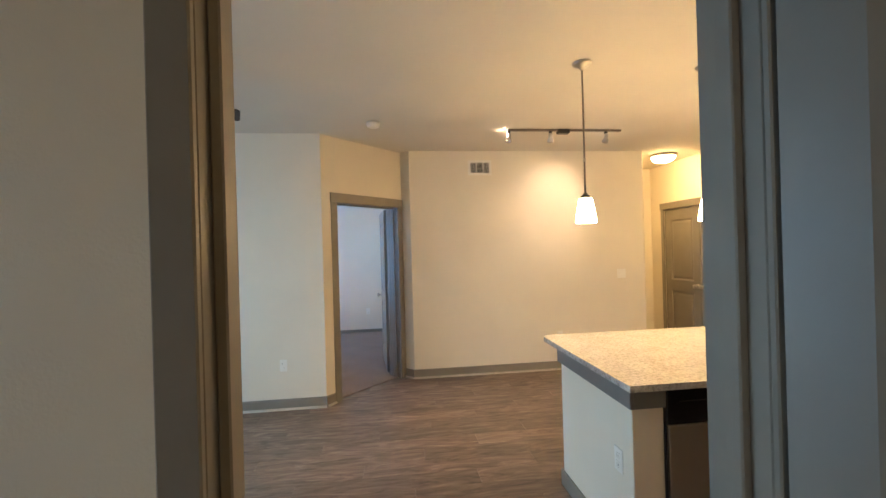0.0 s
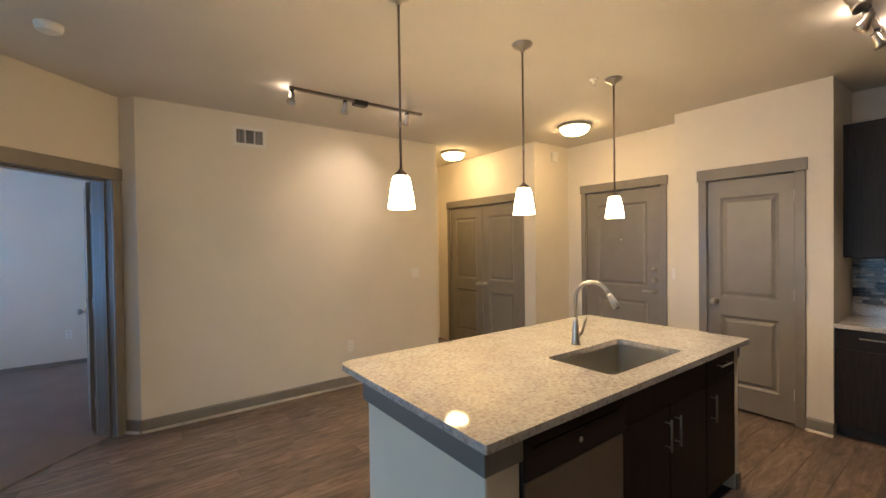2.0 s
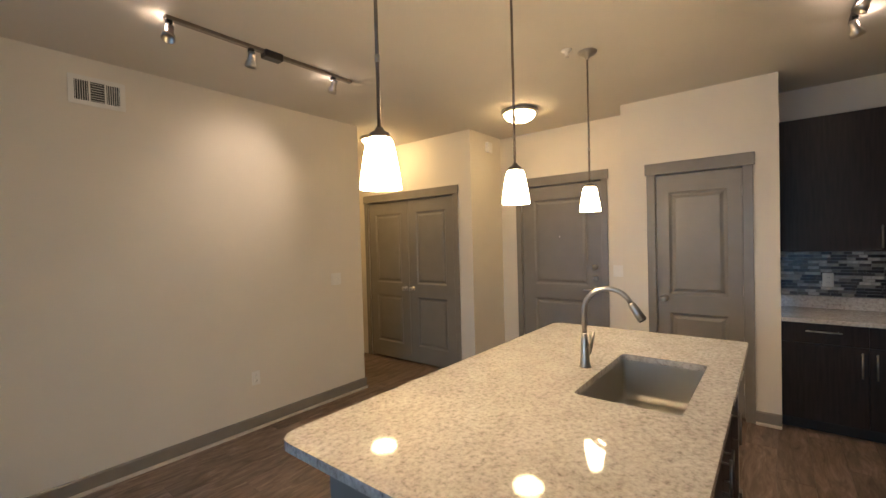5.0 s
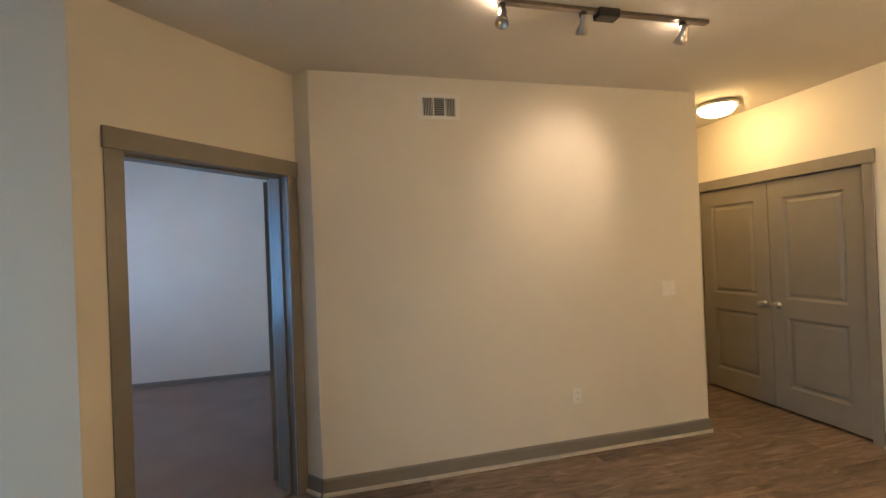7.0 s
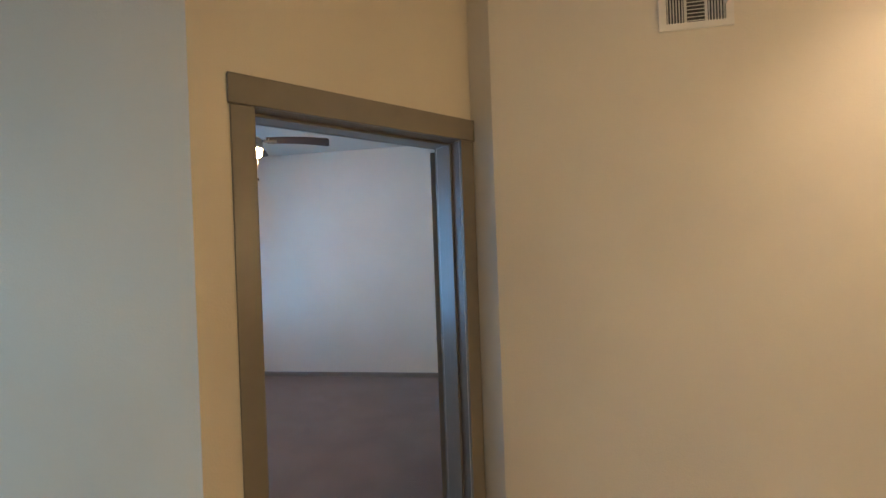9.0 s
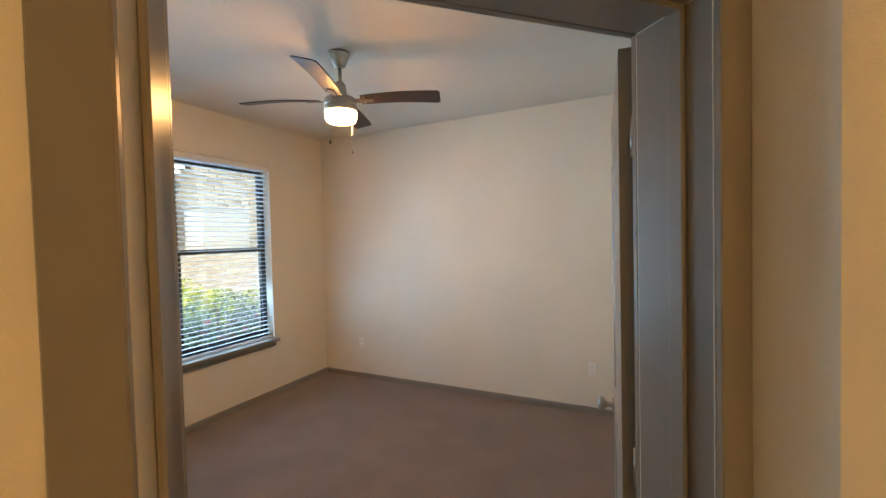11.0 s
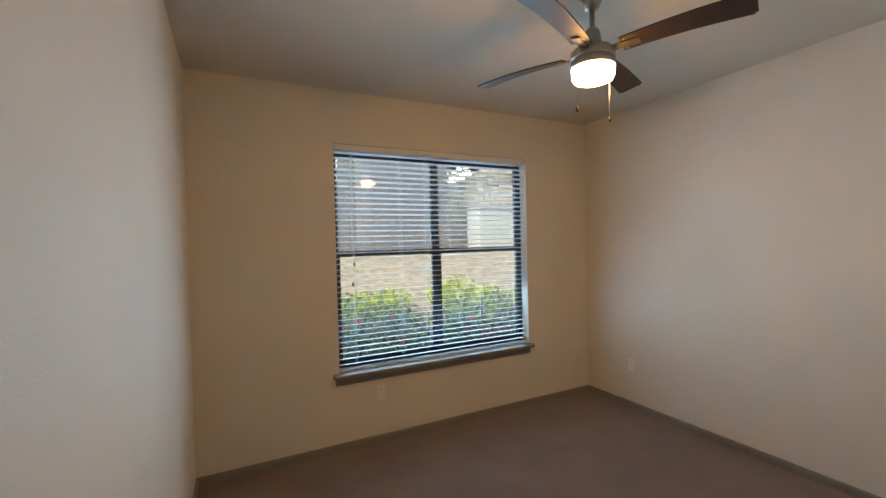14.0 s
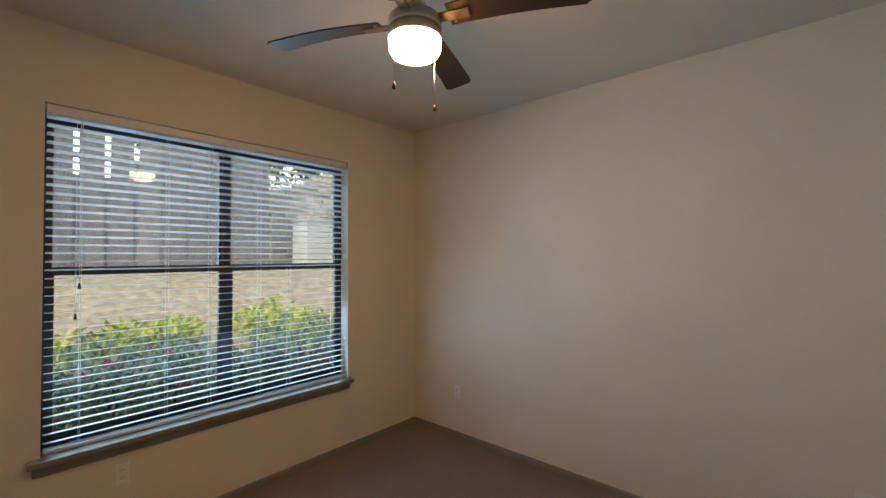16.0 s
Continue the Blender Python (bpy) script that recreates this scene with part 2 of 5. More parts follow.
def glass():
    m, nt, b = mat("window_glass")
    out = nt.nodes["Material Output"]
    tr = nt.nodes.new("ShaderNodeBsdfTransparent")
    tr.inputs[0].default_value = (0.93, 0.96, 0.96, 1)
    gl = nt.nodes.new("ShaderNodeBsdfGlossy")
    gl.inputs["Roughness"].default_value = 0.01
    fr = nd(nt, "ShaderNodeFresnel", IOR=1.5)
    mx = nt.nodes.new("ShaderNodeMixShader")
    nt.links.new(fr.outputs[0], mx.inputs[0])
    nt.links.new(tr.outputs[0], mx.inputs[1])
    nt.links.new(gl.outputs[0], mx.inputs[2])
    nt.links.new(mx.outputs[0], out.inputs["Surface"])
    return m


M_GLASS = glass()

# ---- mesh helpers ----


def add_box(bm, x0, x1, y0, y1, z0, z1, m=None, bevel=0.0, seg=1):
    vs = [bm.verts.new((x, y, z)) for z in (z0, z1) for x, y in ((x0, y0), (x1, y0), (x1, y1), (x0, y1))]
    fs = [bm.faces.new([vs[i] for i in q]) for q in ((3, 2, 1, 0), (4, 5, 6, 7), (0, 1, 5, 4), (1, 2, 6, 5), (2, 3, 7, 6), (3, 0, 4, 7))]
    if bevel:
        es = {e for f in fs for e in f.edges}
        r = bmesh.ops.bevel(bm, geom=list(es), offset=bevel, segments=seg, affect="EDGES", profile=0.5)
        vs = list({v for f in r["faces"] for v in f.verts} | {v for v in vs if v.is_valid})
    if m is not None:
        bmesh.ops.transform(bm, matrix=m, verts=vs)
    return vs


def box_bm(x0, x1, y0, y1, z0, z1, bevel=0.0, seg=2, m=None):
    bm = bmesh.new()
    add_box(bm, x0, x1, y0, y1, z0, z1, m, bevel, seg)
    return bm


def add_lathe(bm, profile, seg=28, m=None):
    """A turned shape from (radius, z) pairs about z."""
    rings = []
    vs = []
    for r, z in profile:
        if r < 1e-5:
            ring = [bm.verts.new((0, 0, z))]
        else:
            ring = [bm.verts.new((r * math.cos(2 * math.pi * k / seg), r * math.sin(2 * math.pi * k / seg), z)) for k in range(seg)]
        rings.append(ring)
        vs += ring
    for a, b in zip(rings, rings[1:]):
        if len(a) == 1 and len(b) == 1:
            continue
        for k in range(seg):
            j = (k + 1) % seg
            q = [a[0], b[j], b[k]] if len(a) == 1 else ([a[k], a[j], b[0]] if len(b) == 1 else [a[k], a[j], b[j], b[k]])
            f = bm.faces.new(q)
            f.smooth = True
    if m is not None:
        bmesh.ops.transform(bm, matrix=m, verts=vs)
    bmesh.ops.recalc_face_normals(bm, faces=bm.faces)
    return bm


def lathe(profile, seg=28, m=None):
    return add_lathe(bmesh.new(), profile, seg, m)


def add_tube(bm, pts, r, seg=12):
    pts = [Vector(p) for p in pts]
    rings = []
    up = Vector((0.31, 0.17, 0.93))
    for i, p in enumerate(pts):
        d = (pts[min(i + 1, len(pts) - 1)] - pts[max(i - 1, 0)]).normalized()
        a = d.cross(up)
        if a.length < 1e-3:
            a = d.cross(Vector((1, 0, 0)))
        a.normalize()
        b = d.cross(a)
        rr = r[i] if isinstance(r, (list, tuple)) else r
        rings.append([bm.verts.new(p + (a * math.cos(2 * math.pi * k / seg) + b * math.sin(2 * math.pi * k / seg)) * rr) for k in range(seg)])
    for a, b in zip(rings, rings[1:]):
        for k in range(seg):
            bm.faces.new((a[k], a[(k + 1) % seg], b[(k + 1) % seg], b[k])).smooth = True
    bm.faces.new(rings[0])
    bm.faces.new(rings[-1])
    bmesh.ops.recalc_face_normals(bm, faces=bm.faces)
    return bm


def tube(pts, r, seg=12):
    return add_tube(bmesh.new(), pts, r, seg)


def prism_bm(pts, z0, z1):
    bm = bmesh.new()
    lo = [bm.verts.new((x, y, z0)) for x, y in pts]
    hi = [bm.verts.new((x, y, z1)) for x, y in pts]
    bm.faces.new(lo)
    bm.faces.new(hi)
    n = len(pts)
    for k in range(n):
        bm.faces.new((lo[k], lo[(k + 1) % n], hi[(k + 1) % n], hi[k]))
    bmesh.ops.recalc_face_normals(bm, faces=bm.faces)
    return bm


def mesh_of(name, bm, material):
    me = bpy.data.meshes.new(name)
    bm.to_mesh(me)
    bm.free()
    me.materials.append(material)
    return me


def part(name, bm, material, parent, label=""):
    ob = new(name, mesh_of(name, bm, material))
    ob.parent = parent
    return tagged(ob, label)


def thing(name, label, category, m=None, group=""):
    ob = new(name)
    ob.empty_display_size = 0.05
    if m is not None:
        ob.matrix_world = m
    return tagged(ob, label, category, group)


def structure(name, bm, material, label="", category=""):
    return tagged(new(name, mesh_of(name, bm, material)), label, category, kind="structure")


# ---- the plan ----
H_LIV, H_BED = 2.72, 2.80
TOP = 2.9
X_WEST = -3.55          # window side of the rooms
Y_LEFT = 4.103          # living room face of the wall beside the bedroom
Y_SOUTH = 4.275         # bedroom face of the same wall
Y_VENT, X_VENT0, X_VENT1 = 4.829, 0.242, 3.23
Y_NORTH = 7.865
X_CLOSET, Y_CLOSET = 4.13, 4.05
X_ENTRY, X_PANTRY = 4.775, 4.445
Y_FRONT0, Y_FRONT1 = 0.475, 0.62
DOOR_N, DOOR_S0, DOOR_S1, WALL_T = -3.39, 2.62, 3.508, 0.18
R2 = math.sqrt(0.5)


def dg(s, n):
    """Plan point from the distance along and across the slanting door wall."""
    return ((s + n) * R2, (s - n) * R2)


DIAG = Matrix(((R2, -R2, 0, 0), (R2, R2, 0, 0), (0, 0, 1, 0), (0, 0, 0, 1)))  # x along the wall, y into the bedroom


# floors under the planks and carpets
structure("floor", box_bm(X_WEST, 5.3, -0.3, 6.2, -0.12, -0.008), M_GROUT, "dark wood-look plank floor of the living room", "floor")
carpet_bed = structure("carpet_bedroom", prism_bm([(X_WEST, Y_SOUTH), (-0.774, Y_SOUTH), dg(DOOR_S0, DOOR_N - WALL_T + 0.002), dg(DOOR_S0, DOOR_N - 0.06), dg(DOOR_S1, DOOR_N - 0.06), dg(DOOR_S1, DOOR_N - WALL_T + 0.002), (0.10, 5.149), (0.10, Y_NORTH), (X_WEST, Y_NORTH)], -0.006, 0.006), M_CARPET,
                       "brown cut-pile carpet in the bedroom", "carpet")
structure("slab_bedroom", box_bm(-3.75, 0.22, 4.2, 8.03, -0.14, -0.121), M_GROUT, "slab under the bedroom carpet", "floor")
structure("carpet_start_room", box_bm(X_WEST, 2.0, -3.2, Y_FRONT0 + 0.05, -0.1, 0.006), M_CARPET, "brown carpet in the second room", "carpet")

# walls
W = "cream painted wall with light orange-peel texture"
structure("wall_left", prism_bm([(X_WEST, Y_LEFT), (-0.669, Y_LEFT), dg(DOOR_S0, DOOR_N), dg(DOOR_S0, DOOR_N - WALL_T), (-0.774, Y_SOUTH), (X_WEST, Y_SOUTH)], 0, TOP), M_WALL, W, "wall")
structure("wall_vent", prism_bm([dg(DOOR_S1, DOOR_N), dg(3.587, DOOR_N), (X_VENT0, Y_VENT), (X_VENT1 - 0.02, Y_VENT), (X_VENT1 - 0.006, Y_VENT + 0.006), (X_VENT1, Y_VENT + 0.02), (X_VENT1, 6.05), (X_VENT1 - 0.12, 6.05), (X_VENT1 - 0.12, Y_VENT + 0.12),
                                 (0.22, Y_VENT + 0.12), (0.22, Y_NORTH + 0.12), (0.10, Y_NORTH + 0.12), (0.10, 5.149), dg(DOOR_S1, DOOR_N - WALL_T)], 0, TOP), M_WALL, W, "wall")
structure("wall_door_head", box_bm(DOOR_S0, DOOR_S1, -DOOR_N, -DOOR_N + WALL_T, 2.06, TOP, m=DIAG), M_WALL, W, "wall")
structure("wall_north", box_bm(-3.75, 0.10, Y_NORTH, Y_NORTH + 0.12, 0, TOP), M_WALL, W, "wall")
structure("wall_hall_end", box_bm(X_VENT1, 4.9, 6.05, 6.15, 0, TOP), M_WALL, W, "wall")


def wall_x(name, x0, x1, y0, y1, holes):
    """A wall standing along y, with openings (y0, y1, z0, z1)."""
    bm = bmesh.new()
    y = y0
    for a, b, c, d in holes:
        add_box(bm, x0, x1, y, a, 0, TOP)
        if c > 0:
            add_box(bm, x0, x1, a, b, 0, c)
        add_box(bm, x0, x1, a, b, d, TOP)
        y = b
    add_box(bm, x0, x1, y, y1, 0, TOP)
    return structure(name, bm, M_WALL, W, "wall")


def wall_y(name, x0, x1, y0, y1, holes):
    bm = bmesh.new()
    x = x0
    for a, b, c, d in holes:
        add_box(bm, x, a, y0, y1, 0, TOP)
        if c > 0:
            add_box(bm, a, b, y0, y1, 0, c)
        add_box(bm, a, b, y0, y1, d, TOP)
        x = b
    add_box(bm, x, x1, y0, y1, 0, TOP)
    return structure(name, bm, M_WALL, W, "wall")


WIN = (5.251, 7.088, 0.59, 2.39)
wall_x("wall_window", X_WEST - 0.2, X_WEST, -3.3, Y_NORTH + 0.12, [(-1.9, -0.5, 0.8, 2.2), (1.1, 3.3, 0.1, 2.35), WIN])
wall_x("wall_closet", X_CLOSET, X_CLOSET + 0.12, Y_CLOSET, 6.05, [(4.297, 5.732, 0, 2.045)])
structure("closet_back", box_bm(4.5, 4.6, 4.17, 6.05, 0, TOP), M_WALL, W, "wall")
structure("wall_alarm", box_bm(X_CLOSET + 0.12, X_ENTRY + 0.12, Y_CLOSET, Y_CLOSET + 0.12, 0, TOP), M_WALL, W, "wall")
wall_x("wall_entry", X_ENTRY, X_ENTRY + 0.12, 2.57, Y_CLOSET, [(2.866, 3.784, 0, 2.11)])
structure("entry_back", box_bm(5.2, 5.3, 2.5, 4.2, 0, TOP), M_WALL, W, "wall")
wall_x("wall_pantry", X_PANTRY, X_PANTRY + 0.12, 1.43, 2.57, [(1.658, 2.288, 0, 2.05)])
structure("pantry_step", box_bm(X_PANTRY + 0.12, X_ENTRY + 0.12, 2.45, 2.57, 0, TOP), M_WALL, W, "wall")
structure("pantry_back", box_bm(5.08, 5.2, 1.55, 2.45, 0, TOP), M_WALL, W, "wall")
structure("pantry_side", box_bm(X_PANTRY + 0.12, 5.16, 1.43, 1.55, 0, TOP), M_WALL, W, "wall")
structure("wall_kitchen_back", box_bm(5.08, 5.2, -0.26, 1.43, 0, TOP), M_WALL, W, "wall")
structure("wall_kitchen_side", box_bm(1.12, 5.08, -0.26, -0.14, 0, TOP), M_WALL, W, "wall")
structure("wall_fridge_side", box_bm(1.0, 1.12, -0.26, Y_FRONT0, 0, TOP), M_WALL, W, "wall")
JX0, JX1 = -0.24, 0.648     # clear opening of the first doorway
wall_y("wall_front", X_WEST, 1.12, Y_FRONT0, Y_FRONT1, [(JX0 - 0.02, JX1 + 0.02, 0, 2.06)])
structure("wall_start_back", box_bm(X_WEST, 2.0, -3.3, -3.2, 0, TOP), M_WALL, W, "wall")
structure("wall_start_side", box_bm(2.0, 2.1, -3.3, -0.26, 0, TOP), M_WALL, W, "wall")

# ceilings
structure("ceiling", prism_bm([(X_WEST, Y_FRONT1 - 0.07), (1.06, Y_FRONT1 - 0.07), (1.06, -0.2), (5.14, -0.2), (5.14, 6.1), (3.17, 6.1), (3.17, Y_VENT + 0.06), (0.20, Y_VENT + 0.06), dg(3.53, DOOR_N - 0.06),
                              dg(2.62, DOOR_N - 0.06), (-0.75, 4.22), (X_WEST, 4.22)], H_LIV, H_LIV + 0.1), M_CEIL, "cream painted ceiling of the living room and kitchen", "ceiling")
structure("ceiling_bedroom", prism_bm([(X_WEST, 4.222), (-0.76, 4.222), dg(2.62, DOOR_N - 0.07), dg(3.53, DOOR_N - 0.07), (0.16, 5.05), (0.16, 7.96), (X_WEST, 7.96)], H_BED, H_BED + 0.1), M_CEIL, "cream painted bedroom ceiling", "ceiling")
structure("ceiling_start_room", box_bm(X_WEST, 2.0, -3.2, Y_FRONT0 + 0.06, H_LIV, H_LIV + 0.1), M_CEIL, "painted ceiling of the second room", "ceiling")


# baseboards with a rounded shoe strip
def baseboard(pts, h=0.105, shoe=True):
    """Along plan points, with the room to the right of the way walked."""
    for (xa, ya), (xb, yb) in zip(pts, pts[1:]):
        a, b = Vector((xa, ya, 0)), Vector((xb, yb, 0))
        d = (b - a).normalized()
        m = Matrix(((d.x, d.y, 0, xa), (d.y, -d.x, 0, ya), (0, 0, 1, 0), (0, 0, 0, 1)))
        ln = (b - a).length
        bm = bmesh.new()
        prof = [(0, 0.0), (0.013, 0.0), (0.013, h - 0.012), (0.008, h - 0.002), (0, h)]
        for u, ln2 in ((0, ln),):
            ra = [bm.verts.new(m @ Vector((u, p, z))) for p, z in prof]
            rb = [bm.verts.new(m @ Vector((ln2, p, z))) for p, z in prof]
            for k in range(len(prof)):
                j = (k + 1) % len(prof)
                bm.faces.new((ra[k], ra[j], rb[j], rb[k]))
            bm.faces.new(ra)
            bm.faces.new(rb)
        bmesh.ops.recalc_face_normals(bm, faces=bm.faces)
        ob = structure("baseboard", bm, M_TRIM, "taupe painted baseboard along the wall", "baseboard")
        if shoe:
            bm = bmesh.new()
            prof = [(0.013, 0.0), (0.031, 0.0), (0.030, 0.008), (0.025, 0.015), (0.013, 0.019)]
            ra = [bm.verts.new(m @ Vector((0, p, z))) for p, z in prof]
            rb = [bm.verts.new(m @ Vector((ln, p, z))) for p, z in prof]
            for k in range(len(prof)):
                j = (k + 1) % len(prof)
                bm.faces.new((ra[k], ra[j], rb[j], rb[k]))
            bm.faces.new(ra)
            bm.faces.new(rb)
            bmesh.ops.recalc_face_normals(bm, faces=bm.faces)
            part("shoe_strip", bm, M_SHOE, ob, "pale rounded shoe strip")


baseboard([(X_WEST, Y_LEFT), (-0.669, Y_LEFT), dg(DOOR_S0 - 0.078, DOOR_N)])
baseboard([dg(3.587, DOOR_N), (X_VENT0, Y_VENT), (X_VENT1, Y_VENT)])
baseboard([(X_VENT1, Y_VENT), (X_VENT1, 6.05)])
baseboard([(X_CLOSET, 4.227), (X_CLOSET, Y_CLOSET), (X_ENTRY, Y_CLOSET), (X_ENTRY, 3.85)])
baseboard([(X_ENTRY, 2.80), (X_ENTRY, 2.57)])
baseboard([(X_PANTRY, 2.57), (X_PANTRY, 2.355)])
baseboard([(X_PANTRY, 1.591), (X_PANTRY, 1.43)])
baseboard([(X_WEST, Y_SOUTH), (X_WEST, Y_NORTH), (0.10, Y_NORTH), (0.10, 5.17)], 0.06, False)
baseboard([(-0.78, Y_SOUTH), (X_WEST, Y_SOUTH)], 0.06, False)


# ---- doors ----
def casing(parent, w, h, z0=0.0, leg=0.09, head=0.10, t=0.016, ear=0.012):
    """Casing legs and head in the plane y = 0, facing -y; clear opening 0..w."""
    part("casing_leg", box_bm(-leg, 0, -t, 0, z0, h, 0.003, 1), M_TRIM, parent)
    part("casing_leg", box_bm(w, w + leg, -t, 0, z0, h, 0.003, 1), M_TRIM, parent)
    part("casing_head", box_bm(-leg - ear, w + leg + ear, -t - 0.006, 0, h, h + head, 0.003, 1), M_TRIM, parent)


def jamb(parent, w, h, depth, stop=0.06):
    """Lining boards and stops of an opening 0..w, from y = 0 to depth."""
    part("jamb_side", box_bm(-0.02, 0, 0, depth, 0, h, 0.002, 1), M_TRIM, parent)
    part("jamb_side", box_bm(w, w + 0.02, 0, depth, 0, h, 0.002, 1), M_TRIM, parent)
    part("jamb_head", box_bm(-0.02, w + 0.02, 0, depth, h, h + 0.015, 0.002, 1), M_TRIM, parent)
    part("door_stop", box_bm(0, 0.012, stop, stop + 0.035, 0, h, 0.003, 1), M_TRIM, parent)
    part("door_stop", box_bm(w - 0.012, w, stop, stop + 0.035, 0, h, 0.003, 1), M_TRIM, parent)
    part("door_stop", box_bm(0.012, w - 0.012, stop, stop + 0.035, h - 0.012, h, 0.003, 1), M_TRIM, parent)


def leaf_bm(w, h, t=0.035, stile=0.115):
    """Two-panel moulded door leaf: face at y = 0 and y = t, hinge side at x = 0. Panels sunk on both faces."""
    bm = bmesh.new()
    zs = [(0.022, 0.22), (0.83, 0.99), (h - 0.15, h)]
    add_box(bm, 0, stile, 0, t, 0.022, h)
    add_box(bm, w - stile, w, 0, t, 0.022, h)
    for a, b in zs:
        add_box(bm, stile, w - stile, 0, t, a, b)
    return bm


def panel_bm(x0, x1, z0, z1, t):
    """Sunk panel with a sloped rim and a raised field, seen from both sides."""
    bm = bmesh.new()
    for face, sg in ((0.0, 1), (t, -1)):
        rings = []
        for inset, depth in ((0.0, 0.0), (0.018, 0.012), (0.028, 0.013), (0.052, 0.004)):
            y = face + sg * depth
            rings.append([bm.verts.new(p) for p in ((x0 + inset, y, z0 + inset), (x1 - inset, y, z0 + inset), (x1 - inset, y, z1 - inset), (x0 + inset, y, z1 - inset))])
        for a, b in zip(rings, rings[1:]):
            for k in range(4):
                bm.faces.new((a[k], a[(k + 1) % 4], b[(k + 1) % 4], b[k]))
        bm.faces.new(rings[-1])
    bmesh.ops.recalc_face_normals(bm, faces=bm.faces)
    return bm


def knob(parent, x, z, y=0.0, out=-1, name="door_knob"):
    """Rose, neck and knob standing out of the face."""
    prof = [(0.0, 0.0), (0.031, 0.0), (0.031, 0.006), (0.012, 0.010), (0.011, 0.028), (0.020, 0.034), (0.027, 0.046), (0.026, 0.056), (0.016, 0.063), (0, 0.064)]
    m = Matrix.Translation((x, y, z)) @ Matrix.Rotation(radians(90 if out < 0 else -90), 4, "X")
    return part(name, lathe(prof, 20, m), M_NICKEL, parent, "satin nickel round door knob")


def hinge(parent, x, y, z):
    part("hinge", tube([(x, y, z - 0.045), (x, y, z + 0.045)], 0.007, 8), M_NICKEL, parent, "satin nickel hinge")


def door_leaf(parent, w, h, t=0.035, stile=0.115, name="door_leaf"):
    ob = part(name, leaf_bm(w, h, t, stile), M_DOOR, parent)
    for a, b in ((0.22, 0.83), (0.99, h - 0.15)):
        part("panel", panel_bm(stile, w - stile, a, b, t), M_DOOR, ob)
    return ob


def frame_x(x, y):
    """Local frame of a wall facing -x: local x runs towards -y, local -y faces the room."""
    return Matrix(((0, 1, 0, x), (-1, 0, 0, y), (0, 0, 1, 0), (0, 0, 0, 1)))


# bedroom door, wide open, on the slanting wall
bd = tagged(thing("door_1", "taupe two-panel bedroom door standing wide open", "door"), kind="structure")
bd.matrix_world = DIAG @ Matrix.Translation((DOOR_S0 + 0.0, -DOOR_N, 0))
casing(bd, DOOR_S1 - DOOR_S0, 2.045, 0.0, 0.077, ear=0.006)
jamb(bd, DOOR_S1 - DOOR_S0 - 0.0, 2.045, WALL_T, 0.055)
bin_ = tagged(thing("door_trim", "taupe casing round the bedroom side of the door", "door casing"), kind="structure")
bin_.matrix_world = DIAG @ Matrix.Translation((DOOR_S1, -DOOR_N + WALL_T, 0)) @ Matrix.Rotation(math.pi, 4, "Z")
casing(bin_, DOOR_S1 - DOOR_S0, 2.045, 0.0, 0.077, ear=0.006)
bl_ = thing("open_door", "open taupe two-panel bedroom door with satin nickel knob", "door")
_d = Vector((-0.073, 0.79, 0)).normalized()
bl_.matrix_world = Matrix(((_d.x, _d.y, 0, -0.083), (_d.y, -_d.x, 0, 5.045), (0, 0, 1, 0.012), (0, 0, 0, 1)))
leaf = door_leaf(bl_, 0.815, 2.025)
knob(bl_, 0.745, 0.905, 0.0, -1)
knob(bl_, 0.745, 0.905, 0.035, 1)
for z in (0.25, 1.05, 1.82):
    hinge(bl_, -0.006, 0.03, z)

# closet double door
cd = tagged(thing("door_2", "closed pair of taupe two-panel closet doors with nickel knobs", "closet door", frame_x(X_CLOSET, 5.732)), kind="structure")
cw = 5.732 - 4.297
casing(cd, cw, 2.035, leg=0.066)
jamb(cd, cw, 2.035, 0.12, 0.075)
for k in (0, 1):
    lf = part("door_leaf", leaf_bm(cw / 2 - 0.006, 2.025, 0.035, 0.125), M_DOOR, cd)
    lf.matrix_local = Matrix.Translation((0.003 + k * cw / 2, 0.006, 0))
    for a, b in ((0.22, 0.83), (0.99, 1.875)):
        part("panel", panel_bm(0.125, cw / 2 - 0.131, a, b, 0.035), M_DOOR, lf)
knob(cd, cw / 2 - 0.06, 0.93, 0.006)
knob(cd, cw / 2 + 0.06, 0.93, 0.006)

# entry door
ed = tagged(thing("door_3", "closed taupe two-panel entry door with nickel locks", "entry door", frame_x(X_ENTRY, 3.784)), kind="structure")
ew = 3.784 - 2.866
casing(ed, ew, 2.10, leg=0.066)
jamb(ed, ew, 2.10, 0.12, 0.078)
lf = part("door_leaf", leaf_bm(ew - 0.006, 2.09, 0.042, 0.15), M_DOOR, ed)
lf.matrix_local = Matrix.Translation((0.003, 0.006, 0))
for a, b in ((0.22, 0.83), (0.99, 1.94)):
    part("panel", panel_bm(0.15, ew - 0.156, a, b, 0.042), M_DOOR, lf)
for z, r in ((1.19, 0.030), (1.07, 0.026)):
    part("deadbolt", lathe([(0, 0), (r, 0), (r, 0.012), (r * 0.7, 0.022), (r * 0.5, 0.03), (0, 0.03)], 18, Matrix.Translation((ew - 0.075, 0.006, z)) @ Matrix.Rotation(radians(90), 4, "X")), M_NICKEL, ed, "satin nickel deadbolt")
part("lever_rose", lathe([(0, 0), (0.032, 0), (0.03, 0.01), (0.012, 0.014), (0.011, 0.04), (0, 0.04)], 18, Matrix.Translation((ew - 0.075, 0.006, 0.95)) @ Matrix.Rotation(radians(90), 4, "X")), M_NICKEL, ed)
